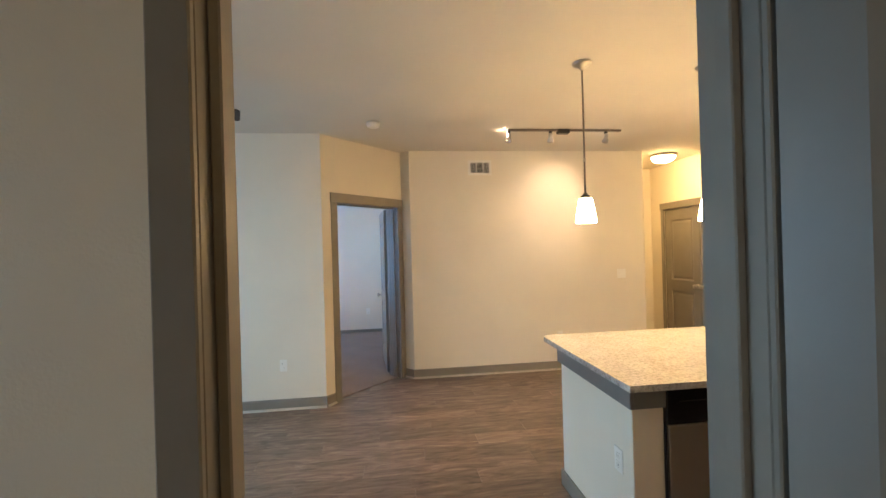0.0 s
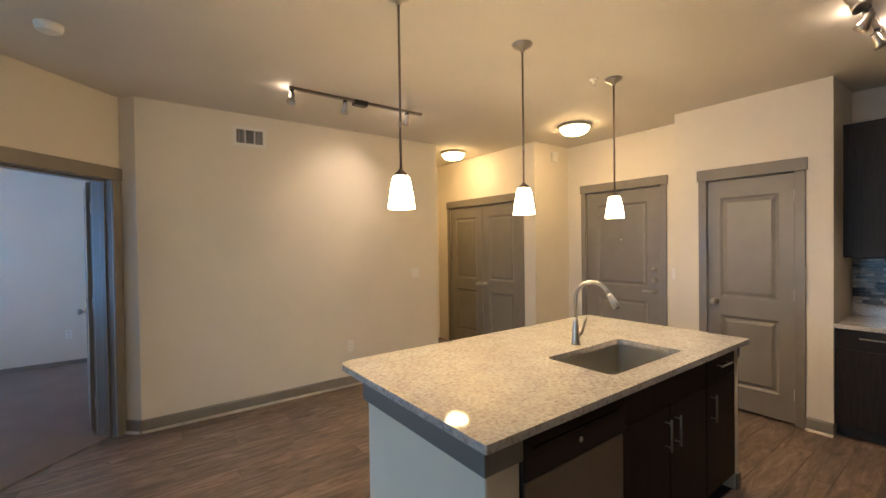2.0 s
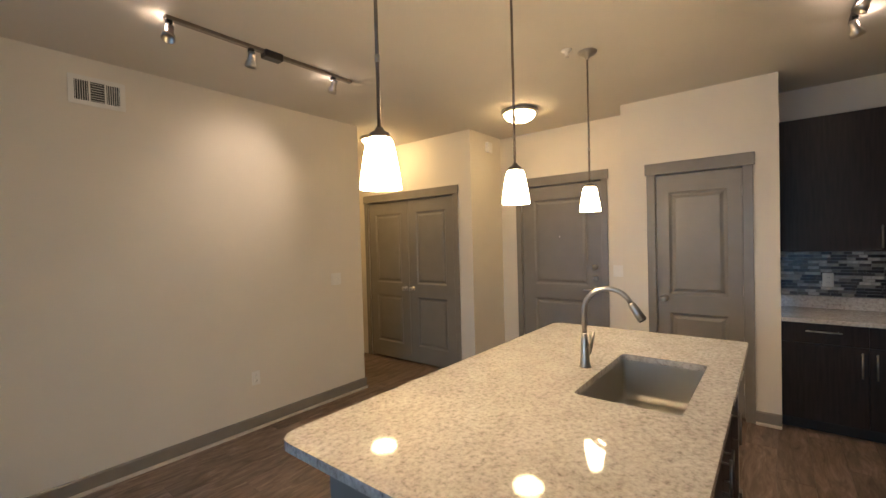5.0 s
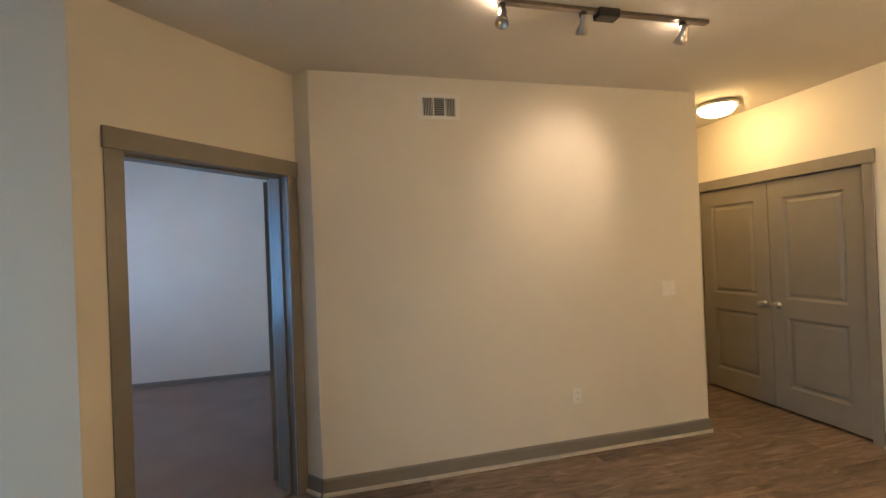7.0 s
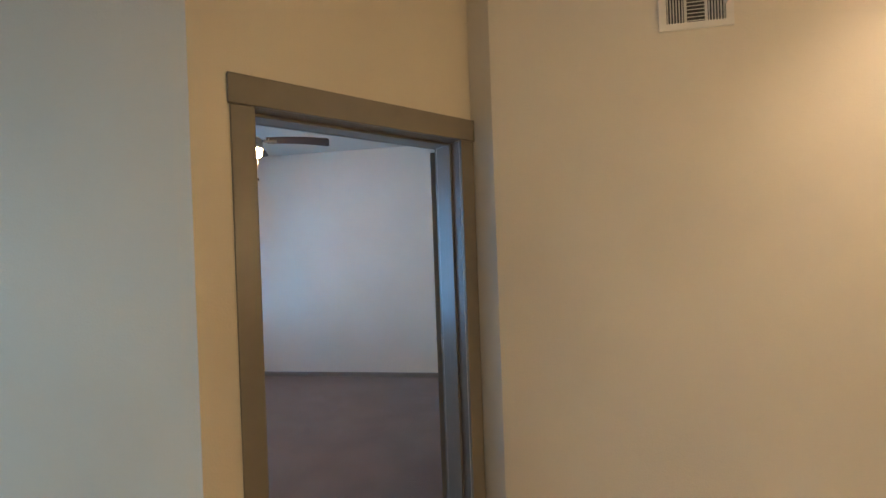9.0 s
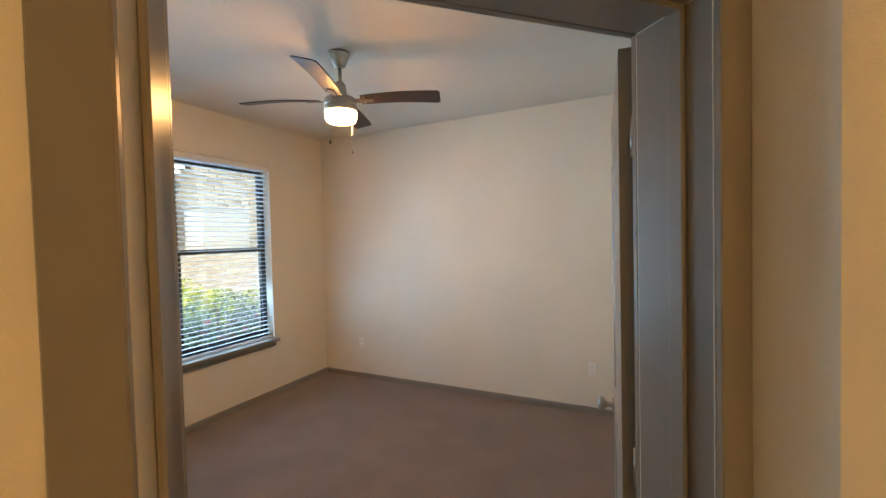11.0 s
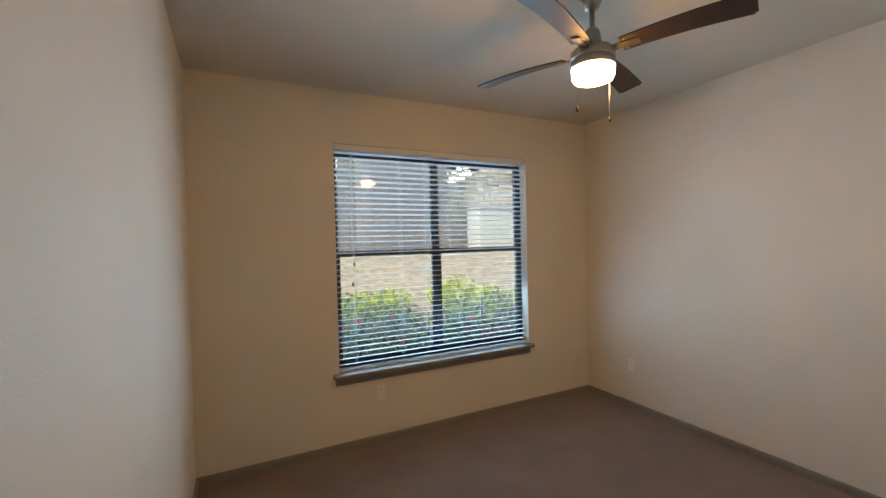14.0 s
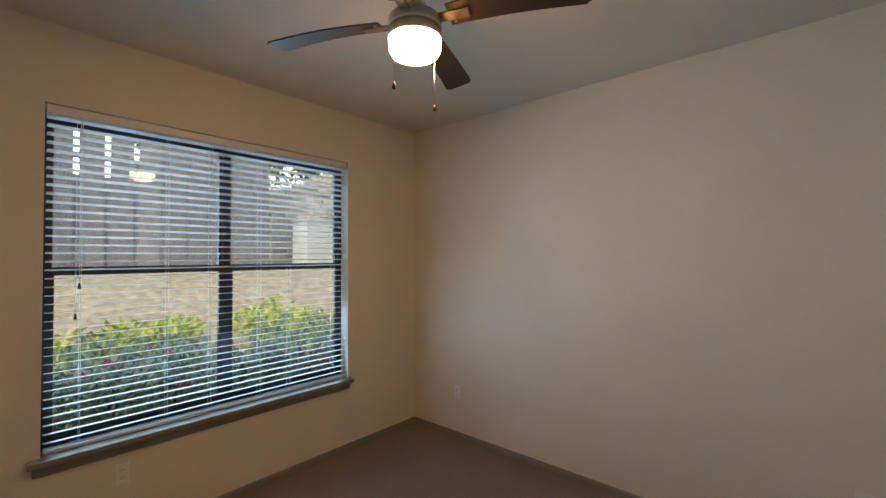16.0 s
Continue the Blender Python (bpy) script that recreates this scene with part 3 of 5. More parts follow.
part("lever", tube([(ew - 0.07, -0.032, 0.95), (ew - 0.12, -0.036, 0.951), (ew - 0.19, -0.032, 0.947)], [0.011, 0.009, 0.008], 10), M_NICKEL, ed, "satin nickel lever handle")
part("threshold", box_bm(0, ew, 0.05, 0.11, 0, 0.02, 0.004, 1), M_BRONZE, ed)
part("peephole", lathe([(0, 0), (0.009, 0), (0.008, 0.004), (0, 0.004)], 12, Matrix.Translation((ew / 2, 0.006, 1.52)) @ Matrix.Rotation(radians(90), 4, "X")), M_NICKEL, ed)

# pantry door
pd = tagged(thing("door_4", "closed narrow taupe two-panel pantry door with nickel knob", "pantry door", frame_x(X_PANTRY, 2.288)), kind="structure")
pw = 2.288 - 1.658
casing(pd, pw, 2.04, leg=0.068)
jamb(pd, pw, 2.04, 0.12, 0.075)
lf = part("door_leaf", leaf_bm(pw - 0.006, 2.03, 0.035, 0.1), M_DOOR, pd)
lf.matrix_local = Matrix.Translation((0.003, 0.006, 0))
for a, b in ((0.22, 0.83), (0.99, 1.88)):
    part("panel", panel_bm(0.1, pw - 0.106, a, b, 0.035), M_DOOR, lf)
knob(pd, 0.06, 0.95, 0.006)
for z in (0.25, 1.05, 1.85):
    hinge(pd, pw - 0.001, 0.0, z)
for z in (0.25, 1.05, 1.85):
    hinge(ed, 0.001, 0.0, z)

# the first doorway, walked through
fd = tagged(thing("door_5", "taupe door frame with deep rebated jambs", "door frame", Matrix.Translation((JX0, Y_FRONT0, 0))), kind="structure")
fw = JX1 - JX0
casing(fd, fw, 2.045, 0.0, 0.06)
part("jamb_side", box_bm(-0.02, 0, 0, Y_FRONT1 - Y_FRONT0, 0, 2.045, 0.002, 1), M_TRIM, fd)
part("jamb_side", box_bm(fw, fw + 0.02, 0, Y_FRONT1 - Y_FRONT0, 0, 2.045, 0.002, 1), M_TRIM, fd)
part("jamb_head", box_bm(-0.02, fw + 0.02, 0, Y_FRONT1 - Y_FRONT0, 2.045, 2.06, 0.002, 1), M_TRIM, fd)
part("door_stop", box_bm(0, 0.019, 0.04, 0.078, 0, 2.045, 0.003, 1), M_TRIM, fd)
part("door_stop", box_bm(fw - 0.019, fw, 0.04, 0.078, 0, 2.045, 0.003, 1), M_TRIM, fd)
part("door_stop", box_bm(0.019, fw - 0.019, 0.04, 0.078, 2.026, 2.045, 0.003, 1), M_TRIM, fd)
sd = thing("swung_door", "taupe panel door swung open beside the doorway", "door")
_d = Vector((0.16, -1.0, 0)).normalized()
sd.matrix_world = Matrix(((_d.x, -_d.y, 0, JX1 + 0.003), (_d.y, _d.x, 0, Y_FRONT0 - 0.026), (0, 0, 1, 0.012), (0, 0, 0, 1)))
door_leaf(sd, 0.86, 2.025)
knob(sd, 0.79, 0.905, 0.0, -1)


# ---- small wall plates ----
def plate(name, label, category, m, gangs, outlet):
    """In the plane y = 0, facing -y, centred on the origin."""
    w = 0.07 + 0.046 * (gangs - 1)
    ob = thing(name, label, category, m)
    part("cover_plate", box_bm(-w / 2, w / 2, -0.006, 0, -0.058, 0.058, 0.003, 2), M_WHITE, ob)
    for g in range(gangs):
        x = (g - (gangs - 1) / 2) * 0.046
        if outlet:
            for z in (-0.021, 0.021):
                so = part("socket", box_bm(x - 0.0165, x + 0.0165, -0.008, -0.005, z - 0.0145, z + 0.0145, 0.003, 2), M_WHITE, ob)
                # thin dark bars give the shade of the slots; no holes are cut
                for sx in (-0.006, 0.006):
                    part("slot", box_bm(x + sx - 0.001, x + sx + 0.001, -0.0085, -0.0078, z - 0.005, z + 0.005), M_SLOT_SHADE, so)
        else:
            part("toggle_frame", box_bm(x - 0.006, x + 0.006, -0.0075, -0.005, -0.013, 0.013), M_WHITE, ob)
            part("toggle", box_bm(x - 0.004, x + 0.004, -0.017, -0.006, 0.0, 0.009, 0.001, 1), M_WHITE, ob)
    return ob


def face_y(x, y, z):
    return Matrix.Translation((x, y, z))


def face_plus_x(x, y, z):
    return Matrix.Translation((x, y, z)) @ Matrix.Rotation(radians(90), 4, "Z")


def face_minus_x(x, y, z):
    return Matrix.Translation((x, y, z)) @ Matrix.Rotation(radians(-90), 4, "Z")


plate("light_switch", "white two-gang light switch on the cream wall", "light switch", face_y(2.892, Y_VENT, 1.166), 2, False)
plate("outlet", "white duplex outlet low on the cream wall", "outlet", face_y(2.06, Y_VENT, 0.421), 1, True)
plate("outlet", "white duplex outlet low on the living room wall", "outlet", face_y(-1.075, Y_LEFT, 0.434), 1, True)
plate("outlet", "white duplex outlet in the bedroom corner wall", "outlet", face_y(-3.015, Y_NORTH, 0.404), 1, True)
plate("outlet", "white duplex outlet beside the open bedroom door", "outlet", face_y(-0.48, Y_NORTH, 0.40), 1, True)
plate("outlet", "white duplex outlet under the bedroom window", "outlet", face_plus_x(X_WEST, 5.581, 0.402), 1, True)
plate("light_switch", "white three-gang light switch beside the entry door", "light switch", face_minus_x(X_ENTRY, 2.675, 1.155), 3, False)
plate("outlet", "white duplex outlet on the mosaic backsplash", "outlet", face_minus_x(5.062, 1.12, 1.10), 1, True)
plate("outlet", "white duplex outlet on the mosaic backsplash", "outlet", face_minus_x(5.062, 0.44, 1.08), 2, True)

# air vent
av = thing("air_vent", "white steel supply air vent high on the wall", "air vent", face_y(1.10, Y_VENT, 2.5135))
bm = bmesh.new()
for b in ((-0.145, -0.115, -0.09, 0.09), (0.115, 0.145, -0.09, 0.09), (-0.115, 0.115, 0.062, 0.09), (-0.115, 0.115, -0.09, -0.062), (-0.045, -0.036, -0.062, 0.062), (0.036, 0.045, -0.062, 0.062)):
    add_box(bm, b[0], b[1], -0.008, 0, b[2], b[3])
part("frame", bm, M_VENT, av)
# flat dark sheet for the shade in the duct; the wall behind is solid
part("backing", box_bm(-0.115, 0.115, -0.0015, 0, -0.062, 0.062), M_SLOT_SHADE, av, "dark sheet standing in for the shaded duct opening")
for k in range(8):
    z = -0.054 + k * 0.0154
    part("slat", box_bm(-0.034, 0.034, -0.0075, -0.003, -0.0015, 0.0015, m=Matrix.Translation((0, 0, z)) @ Matrix.Rotation(radians(20), 4, "X")), M_VENT, av)
for sx in (-1, 1):
    for k in range(6):
        x = sx * (0.052 + k * 0.0115)
        part("slat", box_bm(-0.0014, 0.0014, -0.0075, -0.002, -0.06, 0.06, m=Matrix.Translation((x, 0, 0))), M_VENT, av)
part("damper_lever", box_bm(0.112, 0.118, -0.022, -0.006, 0.0, 0.03), M_VENT, av)

# detectors and sprinklers
smoke = thing("smoke_detector", "round white smoke detector on the ceiling", "smoke detector", Matrix.Translation((-0.125, 3.74, H_LIV)))
part("body", lathe([(0, 0), (0.062, 0), (0.062, -0.018), (0.057, -0.034), (0.04, -0.044), (0, -0.046)]), M_WHITE, smoke)
part("grille_ring", lathe([(0.050, -0.0385), (0.052, -0.041), (0.046, -0.043), (0.044, -0.0405)]), M_VENT, smoke)
alarm = thing("wall_alarm", "small white alarm sounder high on the wall", "alarm", face_y(4.48, Y_CLOSET, 2.57))
part("body", box_bm(-0.05, 0.05, -0.045, 0, -0.06, 0.06, 0.012, 3), M_WHITE, alarm)
part("lens", box_bm(-0.02, 0.02, -0.055, -0.044, -0.035, 0.03, 0.008, 2), M_VENT, alarm)
spk = thing("sprinkler", "small white fire sprinkler on the ceiling", "sprinkler", Matrix.Translation((3.01, 2.50, H_LIV)))
part("escutcheon", lathe([(0, 0), (0.035, 0), (0.03, -0.008), (0.012, -0.012), (0.012, -0.03), (0, -0.03)]), M_WHITE, spk)
part("deflector", lathe([(0, -0.045), (0.014, -0.045), (0.014, -0.047), (0, -0.047)]), M_NICKEL, spk)
spw = thing("sprinkler", "side-wall fire sprinkler near the ceiling", "sprinkler", face_y(-1.675, Y_LEFT, 2.595))
part("escutcheon", lathe([(0, 0), (0.035, 0), (0.03, 0.008), (0.012, 0.012), (0.012, 0.04), (0, 0.04)], 20, Matrix.Rotation(radians(90), 4, "X")), M_WHITE, spw)

# ---- ceiling fixtures ----
def pendant(x, y):
    ob = thing("pendant_lamp", "lit frosted glass pendant on a dark nickel rod over the island", "pendant lamp", Matrix.Translation((x, y, 0)), "pendants over the island")
    part("canopy", lathe([(0, H_LIV), (0.062, H_LIV), (0.062, H_LIV - 0.006), (0.05, H_LIV - 0.02), (0.018, H_LIV - 0.034), (0.012, H_LIV - 0.05), (0, H_LIV - 0.05)]), M_NICKEL, ob, "satin nickel ceiling canopy")
    part("rod", tube([(0, 0, H_LIV - 0.05), (0, 0, 1.865)], 0.0062, 10), M_BRONZE, ob)
    part("rod_joint", lathe([(0, 2.10), (0.0085, 2.10), (0.0085, 2.075), (0, 2.075)], 12), M_NICKEL, ob)
    part("socket_cap", lathe([(0, 1.872), (0.012, 1.872), (0.016, 1.862), (0.030, 1.855), (0.034, 1.842), (0.034, 1.836), (0, 1.836)]), M_BRONZE, ob)
    part("shade", lathe([(0.010, 1.838), (0.036, 1.838), (0.042, 1.828), (0.050, 1.79), (0.060, 1.73), (0.066, 1.680), (0.062, 1.680), (0.056, 1.73), (0.046, 1.79), (0.038, 1.822), (0.0, 1.826)]), M_SHADE, ob, "glowing tapered frosted glass shade")
    return ob


for px_, py_ in ((1.280, 2.427), (2.158, 2.430), (3.127, 2.410)):
    pendant(px_, py_)


def dome(x, y, glass=M_DOME):
    ob = thing("ceiling_light", "lit frosted dome ceiling light with nickel rim", "ceiling light", Matrix.Translation((x, y, H_LIV)), "hall ceiling lights")
    part("pan", lathe([(0, 0), (0.165, 0), (0.172, -0.012), (0.165, -0.03), (0.150, -0.034), (0, -0.034)], 36), M_NICKEL, ob, "satin nickel rim")
    part("glass_dome", lathe([(0.148, -0.034), (0.143, -0.052), (0.122, -0.078), (0.085, -0.097), (0.04, -0.107), (0, -0.109)], 36), glass, ob, "glowing frosted glass bowl")
    return ob


dome(3.66, 5.045)
dome(3.93, 3.335)
dome(0.15, -1.5, M_DOME_DIM)


def track_light(label, m, length, heads, feed):
    """Along local x from 0, hung from local z = 0. heads: (x, aim, lit)."""
    ob = thing("track_light", label, "track light", m)
    part("track", box_bm(0, length, -0.017, 0.017, -0.02, 0, 0.002, 1), M_BRONZE, ob, "slim dark track rail")
    part("feed_box", box_bm(feed - 0.06, feed + 0.06, -0.032, 0.032, -0.045, 0, 0.004, 1), M_BLACKM, ob, "black power feed box")
    for x, aim, lit in heads:
        hd = part("spot_head", lathe([(0, 0.045), (0.018, 0.045), (0.020, 0.03), (0.020, 0.0), (0.030, -0.02), (0.034, -0.045), (0.030, -0.045), (0.026, -0.02), (0, -0.015)], 20), M_NICKEL, ob, "small nickel spot head")
        hd.matrix_local = look((x, 0, -0.085), (x + aim[0], aim[1], -0.085 + aim[2]))
        part("adapter", box_bm(x - 0.014, x + 0.014, -0.014, 0.014, -0.042, -0.02, 0.002, 1), M_BLACKM, ob)
        part("stem", tube([(x, 0, -0.042), (x, 0.0, -0.06), (x - aim[0] * 0.02, -aim[1] * 0.02, -0.07)], 0.005, 8), M_BRONZE, ob)
        if lit:
            b = part("bulb", lathe([(0, -0.076), (0.017, -0.071), (0.028, -0.056), (0.0265, -0.042), (0, -0.030)], 16), M_BULB, ob, "lit spot bulb")
            b.matrix_local = hd.matrix_local.copy()
    return ob


track_light("dark ceiling track with three small nickel spots over the living area", Matrix.Translation((1.19, 3.915, H_LIV)), 1.21,
            [(0.02, (-0.25, -0.35, -0.9), True), (0.455, (0.1, 0.5, -0.8), False), (1.05, (0.10, 0.55, -0.62), True)], 0.59)
track_light("dark ceiling track with four lit nickel spots in the kitchen", Matrix.Translation((2.70, 1.10, H_LIV)), 1.05,
            [(0.08, (-0.5, 0.3, -0.8), True), (0.33, (-0.2, -0.5, -0.8), True), (0.62, (0.0, 0.5, -0.8), True), (0.96, (0.5, -0.3, -0.8), True)], 0.5)
# beams of the lit spots
lamp("spot_wall", "SPOT", look((2.245, 3.955, 2.60), (1.98, 4.829, 2.05)), SPOT_W, WARM_SPOT, radius=0.03, spot=72)
lamp("spot_corner", "SPOT", look((1.20, 3.89, 2.60), (0.9, 3.2, 0.9)), SPOT_W, WARM_SPOT, radius=0.025, spot=70)
for k, (xx, tx, ty) in enumerate(((2.78, 2.2, 1.6), (3.03, 2.9, 0.4), (3.32, 3.3, 1.6), (3.66, 4.2, 0.9))):
    lamp("spot_kitchen", "SPOT", look((xx, 1.10, 2.60), (tx, ty, 0.9)), SPOT_K, WARM_SPOT, radius=0.025, spot=75)
# light spilling up from the open backs of the lit heads
for xx, yy in ((1.20, 3.93), (2.24, 3.93), (2.80, 1.14), (3.03, 1.06), (3.32, 1.14), (3.66, 1.06)):
    lamp("spot_spill", "POINT", Matrix.Translation((xx, yy, 2.672)), SPILL, WARM_SPOT, radius=0.012)


# ---- ceiling fans ----
def ceiling_fan(x, y, ceil, turn, label, lit):
    """Four-blade fan; blades about 0.3 m under the ceiling."""
    ob = thing("ceiling_fan", label, "ceiling fan", Matrix.Translation((x, y, 0)) @ Matrix.Rotation(turn, 4, "Z"))
    zb = ceil - 0.295
    part("canopy", lathe([(0, ceil), (0.068, ceil), (0.066, ceil - 0.012), (0.05, ceil - 0.045), (0.035, ceil - 0.085), (0.024, ceil - 0.094), (0, ceil - 0.094)]), M_NICKEL, ob, "brushed nickel trumpet canopy")
    part("downrod", tube([(0, 0, ceil - 0.09), (0, 0, zb + 0.105)], 0.012, 12), M_NICKEL, ob)
    part("motor_neck", lathe([(0, zb + 0.115), (0.024, zb + 0.112), (0.036, zb + 0.095), (0.044, zb + 0.03), (0.055, zb + 0.012), (0, zb + 0.012)]), M_NICKEL, ob)
    part("motor_housing", lathe([(0, zb + 0.014), (0.088, zb + 0.012), (0.101, zb + 0.0), (0.104, zb - 0.03), (0.104, zb - 0.034), (0.099, zb - 0.036), (0.099, zb - 0.040), (0.104, zb - 0.042), (0.104, zb - 0.078), (0, zb - 0.08)], 36), M_NICKEL, ob, "brushed nickel motor drum")
    part("light_drum", lathe([(0.100, zb - 0.078), (0.099, zb - 0.088), (0.098, zb - 0.118), (0.089, zb - 0.135), (0.068, zb - 0.143), (0, zb - 0.146)], 36), M_DRUM if lit else M_WHITE, ob, "frosted glass light drum")
    for k in range(4):
        bm = bmesh.new()
        lo, hi = [], []
        n = 14
        for i in range(n + 1):
            f = i / n
            r = 0.135 + f * 0.505
            half = 0.050 + 0.018 * f
            bow = 0.010 * math.sin(f * math.pi)
            lo.append([(r, -half, bow), (r, half, bow)])
        top, bot = [], []
        for (a, b) in lo:
            bot.append([bm.verts.new((a[0], a[1], a[2])), bm.verts.new((b[0], b[1], b[2]))])
            top.append([bm.verts.new((a[0], a[1], a[2] + 0.006)), bm.verts.new((b[0], b[1], b[2] + 0.006))])
        for i in range(n):
            bm.faces.new((bot[i][0], bot[i][1], bot[i + 1][1], bot[i + 1][0]))
            bm.faces.new((top[i][0], top[i + 1][0], top[i + 1][1], top[i][1]))
            bm.faces.new((bot[i][0], bot[i + 1][0], top[i + 1][0], top[i][0]))
            bm.faces.new((bot[i][1], top[i][1], top[i + 1][1], bot[i + 1][1]))
        bm.faces.new((bot[0][0], top[0][0], top[0][1], bot[0][1]))
        bm.faces.new((bot[n][0], bot[n][1], top[n][1], top[n][0]))
        ends = [e for e in bm.edges if all(abs(v.co.x - 0.64) < 1e-4 for v in e.verts) and abs(e.verts[0].co.z - e.verts[1].co.z) > 0.003]
        bmesh.ops.bevel(bm, geom=ends, offset=0.012, segments=3, affect="EDGES")
        bmesh.ops.recalc_face_normals(bm, faces=bm.faces)
        tilt = Matrix.Rotation(k * math.pi / 2, 4, "Z") @ Matrix.Translation((0, 0, zb - 0.006)) @ Matrix.Rotation(radians(-13), 4, "X")
        bl = part("blade", bm, M_BLADE, ob, "dark walnut blade")
        bl.matrix_local = tilt
        arm = bmesh.new()
        add_box(arm, 0.085, 0.215, -0.022, 0.022, -0.005, -0.0005, None, 0.001, 1)
        part("bracket", arm, M_BRONZE, bl)
        for sx, sy in ((0.155, -0.032), (0.155, 0.032), (0.20, 0.0)):
            part("screw", lathe([(0, -0.0035), (0.0055, -0.003), (0.0055, 0.0), (0, 0.0)], 10, Matrix.Translation((sx, sy, 0.0))), M_NICKEL, bl)
    return ob, zb


FAN = (-1.785, 6.123)
fan, zb = ceiling_fan(FAN[0], FAN[1], H_BED, radians(23.5), "brushed nickel ceiling fan with four walnut blades and lit glass drum", True)
inv = fan.matrix_world.inverted()
for x, y, z1, z0 in ((-1.782, 6.23, zb - 0.1, 2.205), (-1.785, 6.016, zb - 0.1, 2.23)):
    a, b = inv @ Vector((x, y, z1)), inv @ Vector((x, y, z0))
    part("pull_chain", tube([a, b], 0.0016, 6), M_NICKEL, fan)
    part("chain_fob", lathe([(0, 0.004), (0.003, 0.002), (0.0075, -0.012), (0.007, -0.022), (0, -0.026)], 12, Matrix.Translation(b)), M_BLADE, fan, "dark wooden pull fob")
ceiling_fan(-1.52, 2.42, H_LIV, radians(20), "ceiling fan with dark blades over the living area", False)


# ---- kitchen island ----
IX0, IX1, IY0, IY1, IZ = 1.05, 3.20, 1.58, 2.70, 0.905


def rounded(x0, x1, y0, y1, rr, seg=6):
    """Corner points of a rectangle, with a radius for each corner in order."""
    out = []
    for (cx, cy, a0), r in zip(((x0, y0, 180), (x1, y0, 270), (x1, y1, 0), (x0, y1, 90)), rr):
        ox = cx + r if cx == x0 else cx - r
        oy = cy + r if cy == y0 else cy - r
        for k in range(seg + 1):
            a = radians(a0 + 90 * k / seg)
            out.append((ox + r * math.cos(a), oy + r * math.sin(a)))
    return out


def slab_with_hole(outer, hole, z0, z1):
    bm = bmesh.new()
    edges = []
    for loop in (outer, hole):
        vs = [bm.verts.new((x, y, z1)) for x, y in loop]
        edges += [bm.edges.new((vs[k], vs[(k + 1) % len(vs)])) for k in range(len(vs))]
    bmesh.ops.triangle_fill(bm, edges=edges, use_beauty=True)
    r = bmesh.ops.extrude_face_region(bm, geom=list(bm.faces))
    for v in r["geom"]:
        if isinstance(v, bmesh.types.BMVert):
            v.co.z = z0
    bmesh.ops.recalc_face_normals(bm, faces=bm.faces)
    return bm


SX0, SX1, SY0, SY1 = 1.93, 2.61, 1.705, 2.08
worktop = thing("island_worktop", "speckled beige granite worktop with an undermount sink cut-out", "worktop")
top_ob = part("slab", slab_with_hole(rounded(IX0, IX1, IY0, IY1, (0.008, 0.008, 0.06, 0.07)), rounded(SX0, SX1, SY0, SY1, (0.03,) * 4, 4), IZ - 0.03, IZ), M_GRANITE, worktop)

island = thing("kitchen_island", "cream island base with grey apron and espresso cabinet front", "kitchen island")
BX0, BX1, BY0, BY1, BZ = 1.08, 3.145, 1.625, 2.42, IZ - 0.03
part("end_wall", box_bm(BX0, 1.235, BY0 - 0.005, BY1, 0, BZ - 0.001, 0.006, 2), M_WALL, island, "cream painted end wall")
part("back_wall", box_bm(1.235, BX1, BY1 - 0.1, BY1, 0, BZ - 0.001), M_WALL, island, "cream painted back wall")
part("end_panel", box_bm(3.095, BX1, BY0, BY1 - 0.1, 0, BZ - 0.001, 0.004, 1), M_WALL, island, "cream painted end panel")
part("apron", box_bm(BX0 - 0.018, BX0 - 0.001, BY0 - 0.023, BY1 + 0.018, BZ - 0.085, BZ - 0.001, 0.002, 1), M_APRON, island, "grey painted apron board")
part("apron", box_bm(BX0 - 0.001, 1.235, BY0 - 0.023, BY0 - 0.006, BZ - 0.085, BZ - 0.001, 0.002, 1), M_APRON, island, "grey painted apron board")
part("apron", box_bm(BX0 - 0.001, BX1 + 0.018, BY1 + 0.001, BY1 + 0.018, BZ - 0.085, BZ - 0.001, 0.002, 1), M_APRON, island, "grey painted apron board")
part("apron", box_bm(BX1 + 0.001, BX1 + 0.018, BY0 - 0.004, BY1 + 0.001, BZ - 0.085, BZ - 0.001, 0.002, 1), M_APRON, island, "grey painted apron board")
for b in ((BX0 - 0.014, BX0 - 0.001, BY0 - 0.019, BY1 + 0.014), (BX0 - 0.001, 1.235, BY0 - 0.019, BY0 - 0.006), (BX0 - 0.001, BX1 + 0.014, BY1 + 0.001, BY1 + 0.014), (BX1 + 0.001, BX1 + 0.014, BY0 - 0.004, BY1), (3.095, BX1, BY0 - 0.014, BY0 - 0.001)):
    part("base_strip", box_bm(b[0], b[1], b[2], b[3], 0, 0.1, 0.002, 1), M_TRIM, island, "taupe base strip")
plate("outlet", "white outlet plate on the island end wall", "outlet", face_minus_x(BX0, 1.74, 0.50), 1, True)


def bar_handle(parent, p0, p1, out):
    """A straight bar on two posts, standing off along out."""
    a, b, o = Vector(p0), Vector(p1), Vector(out)
    d = (b - a).normalized()
    bm = tube([a + o, b + o], 0.0055, 10)
    for q in (a + d * 0.018, b - d * 0.018):
        add_tube(bm, [q, q + o], 0.004, 8)
    return part("handle", bm, M_NICKEL, parent, "brushed nickel bar handle")


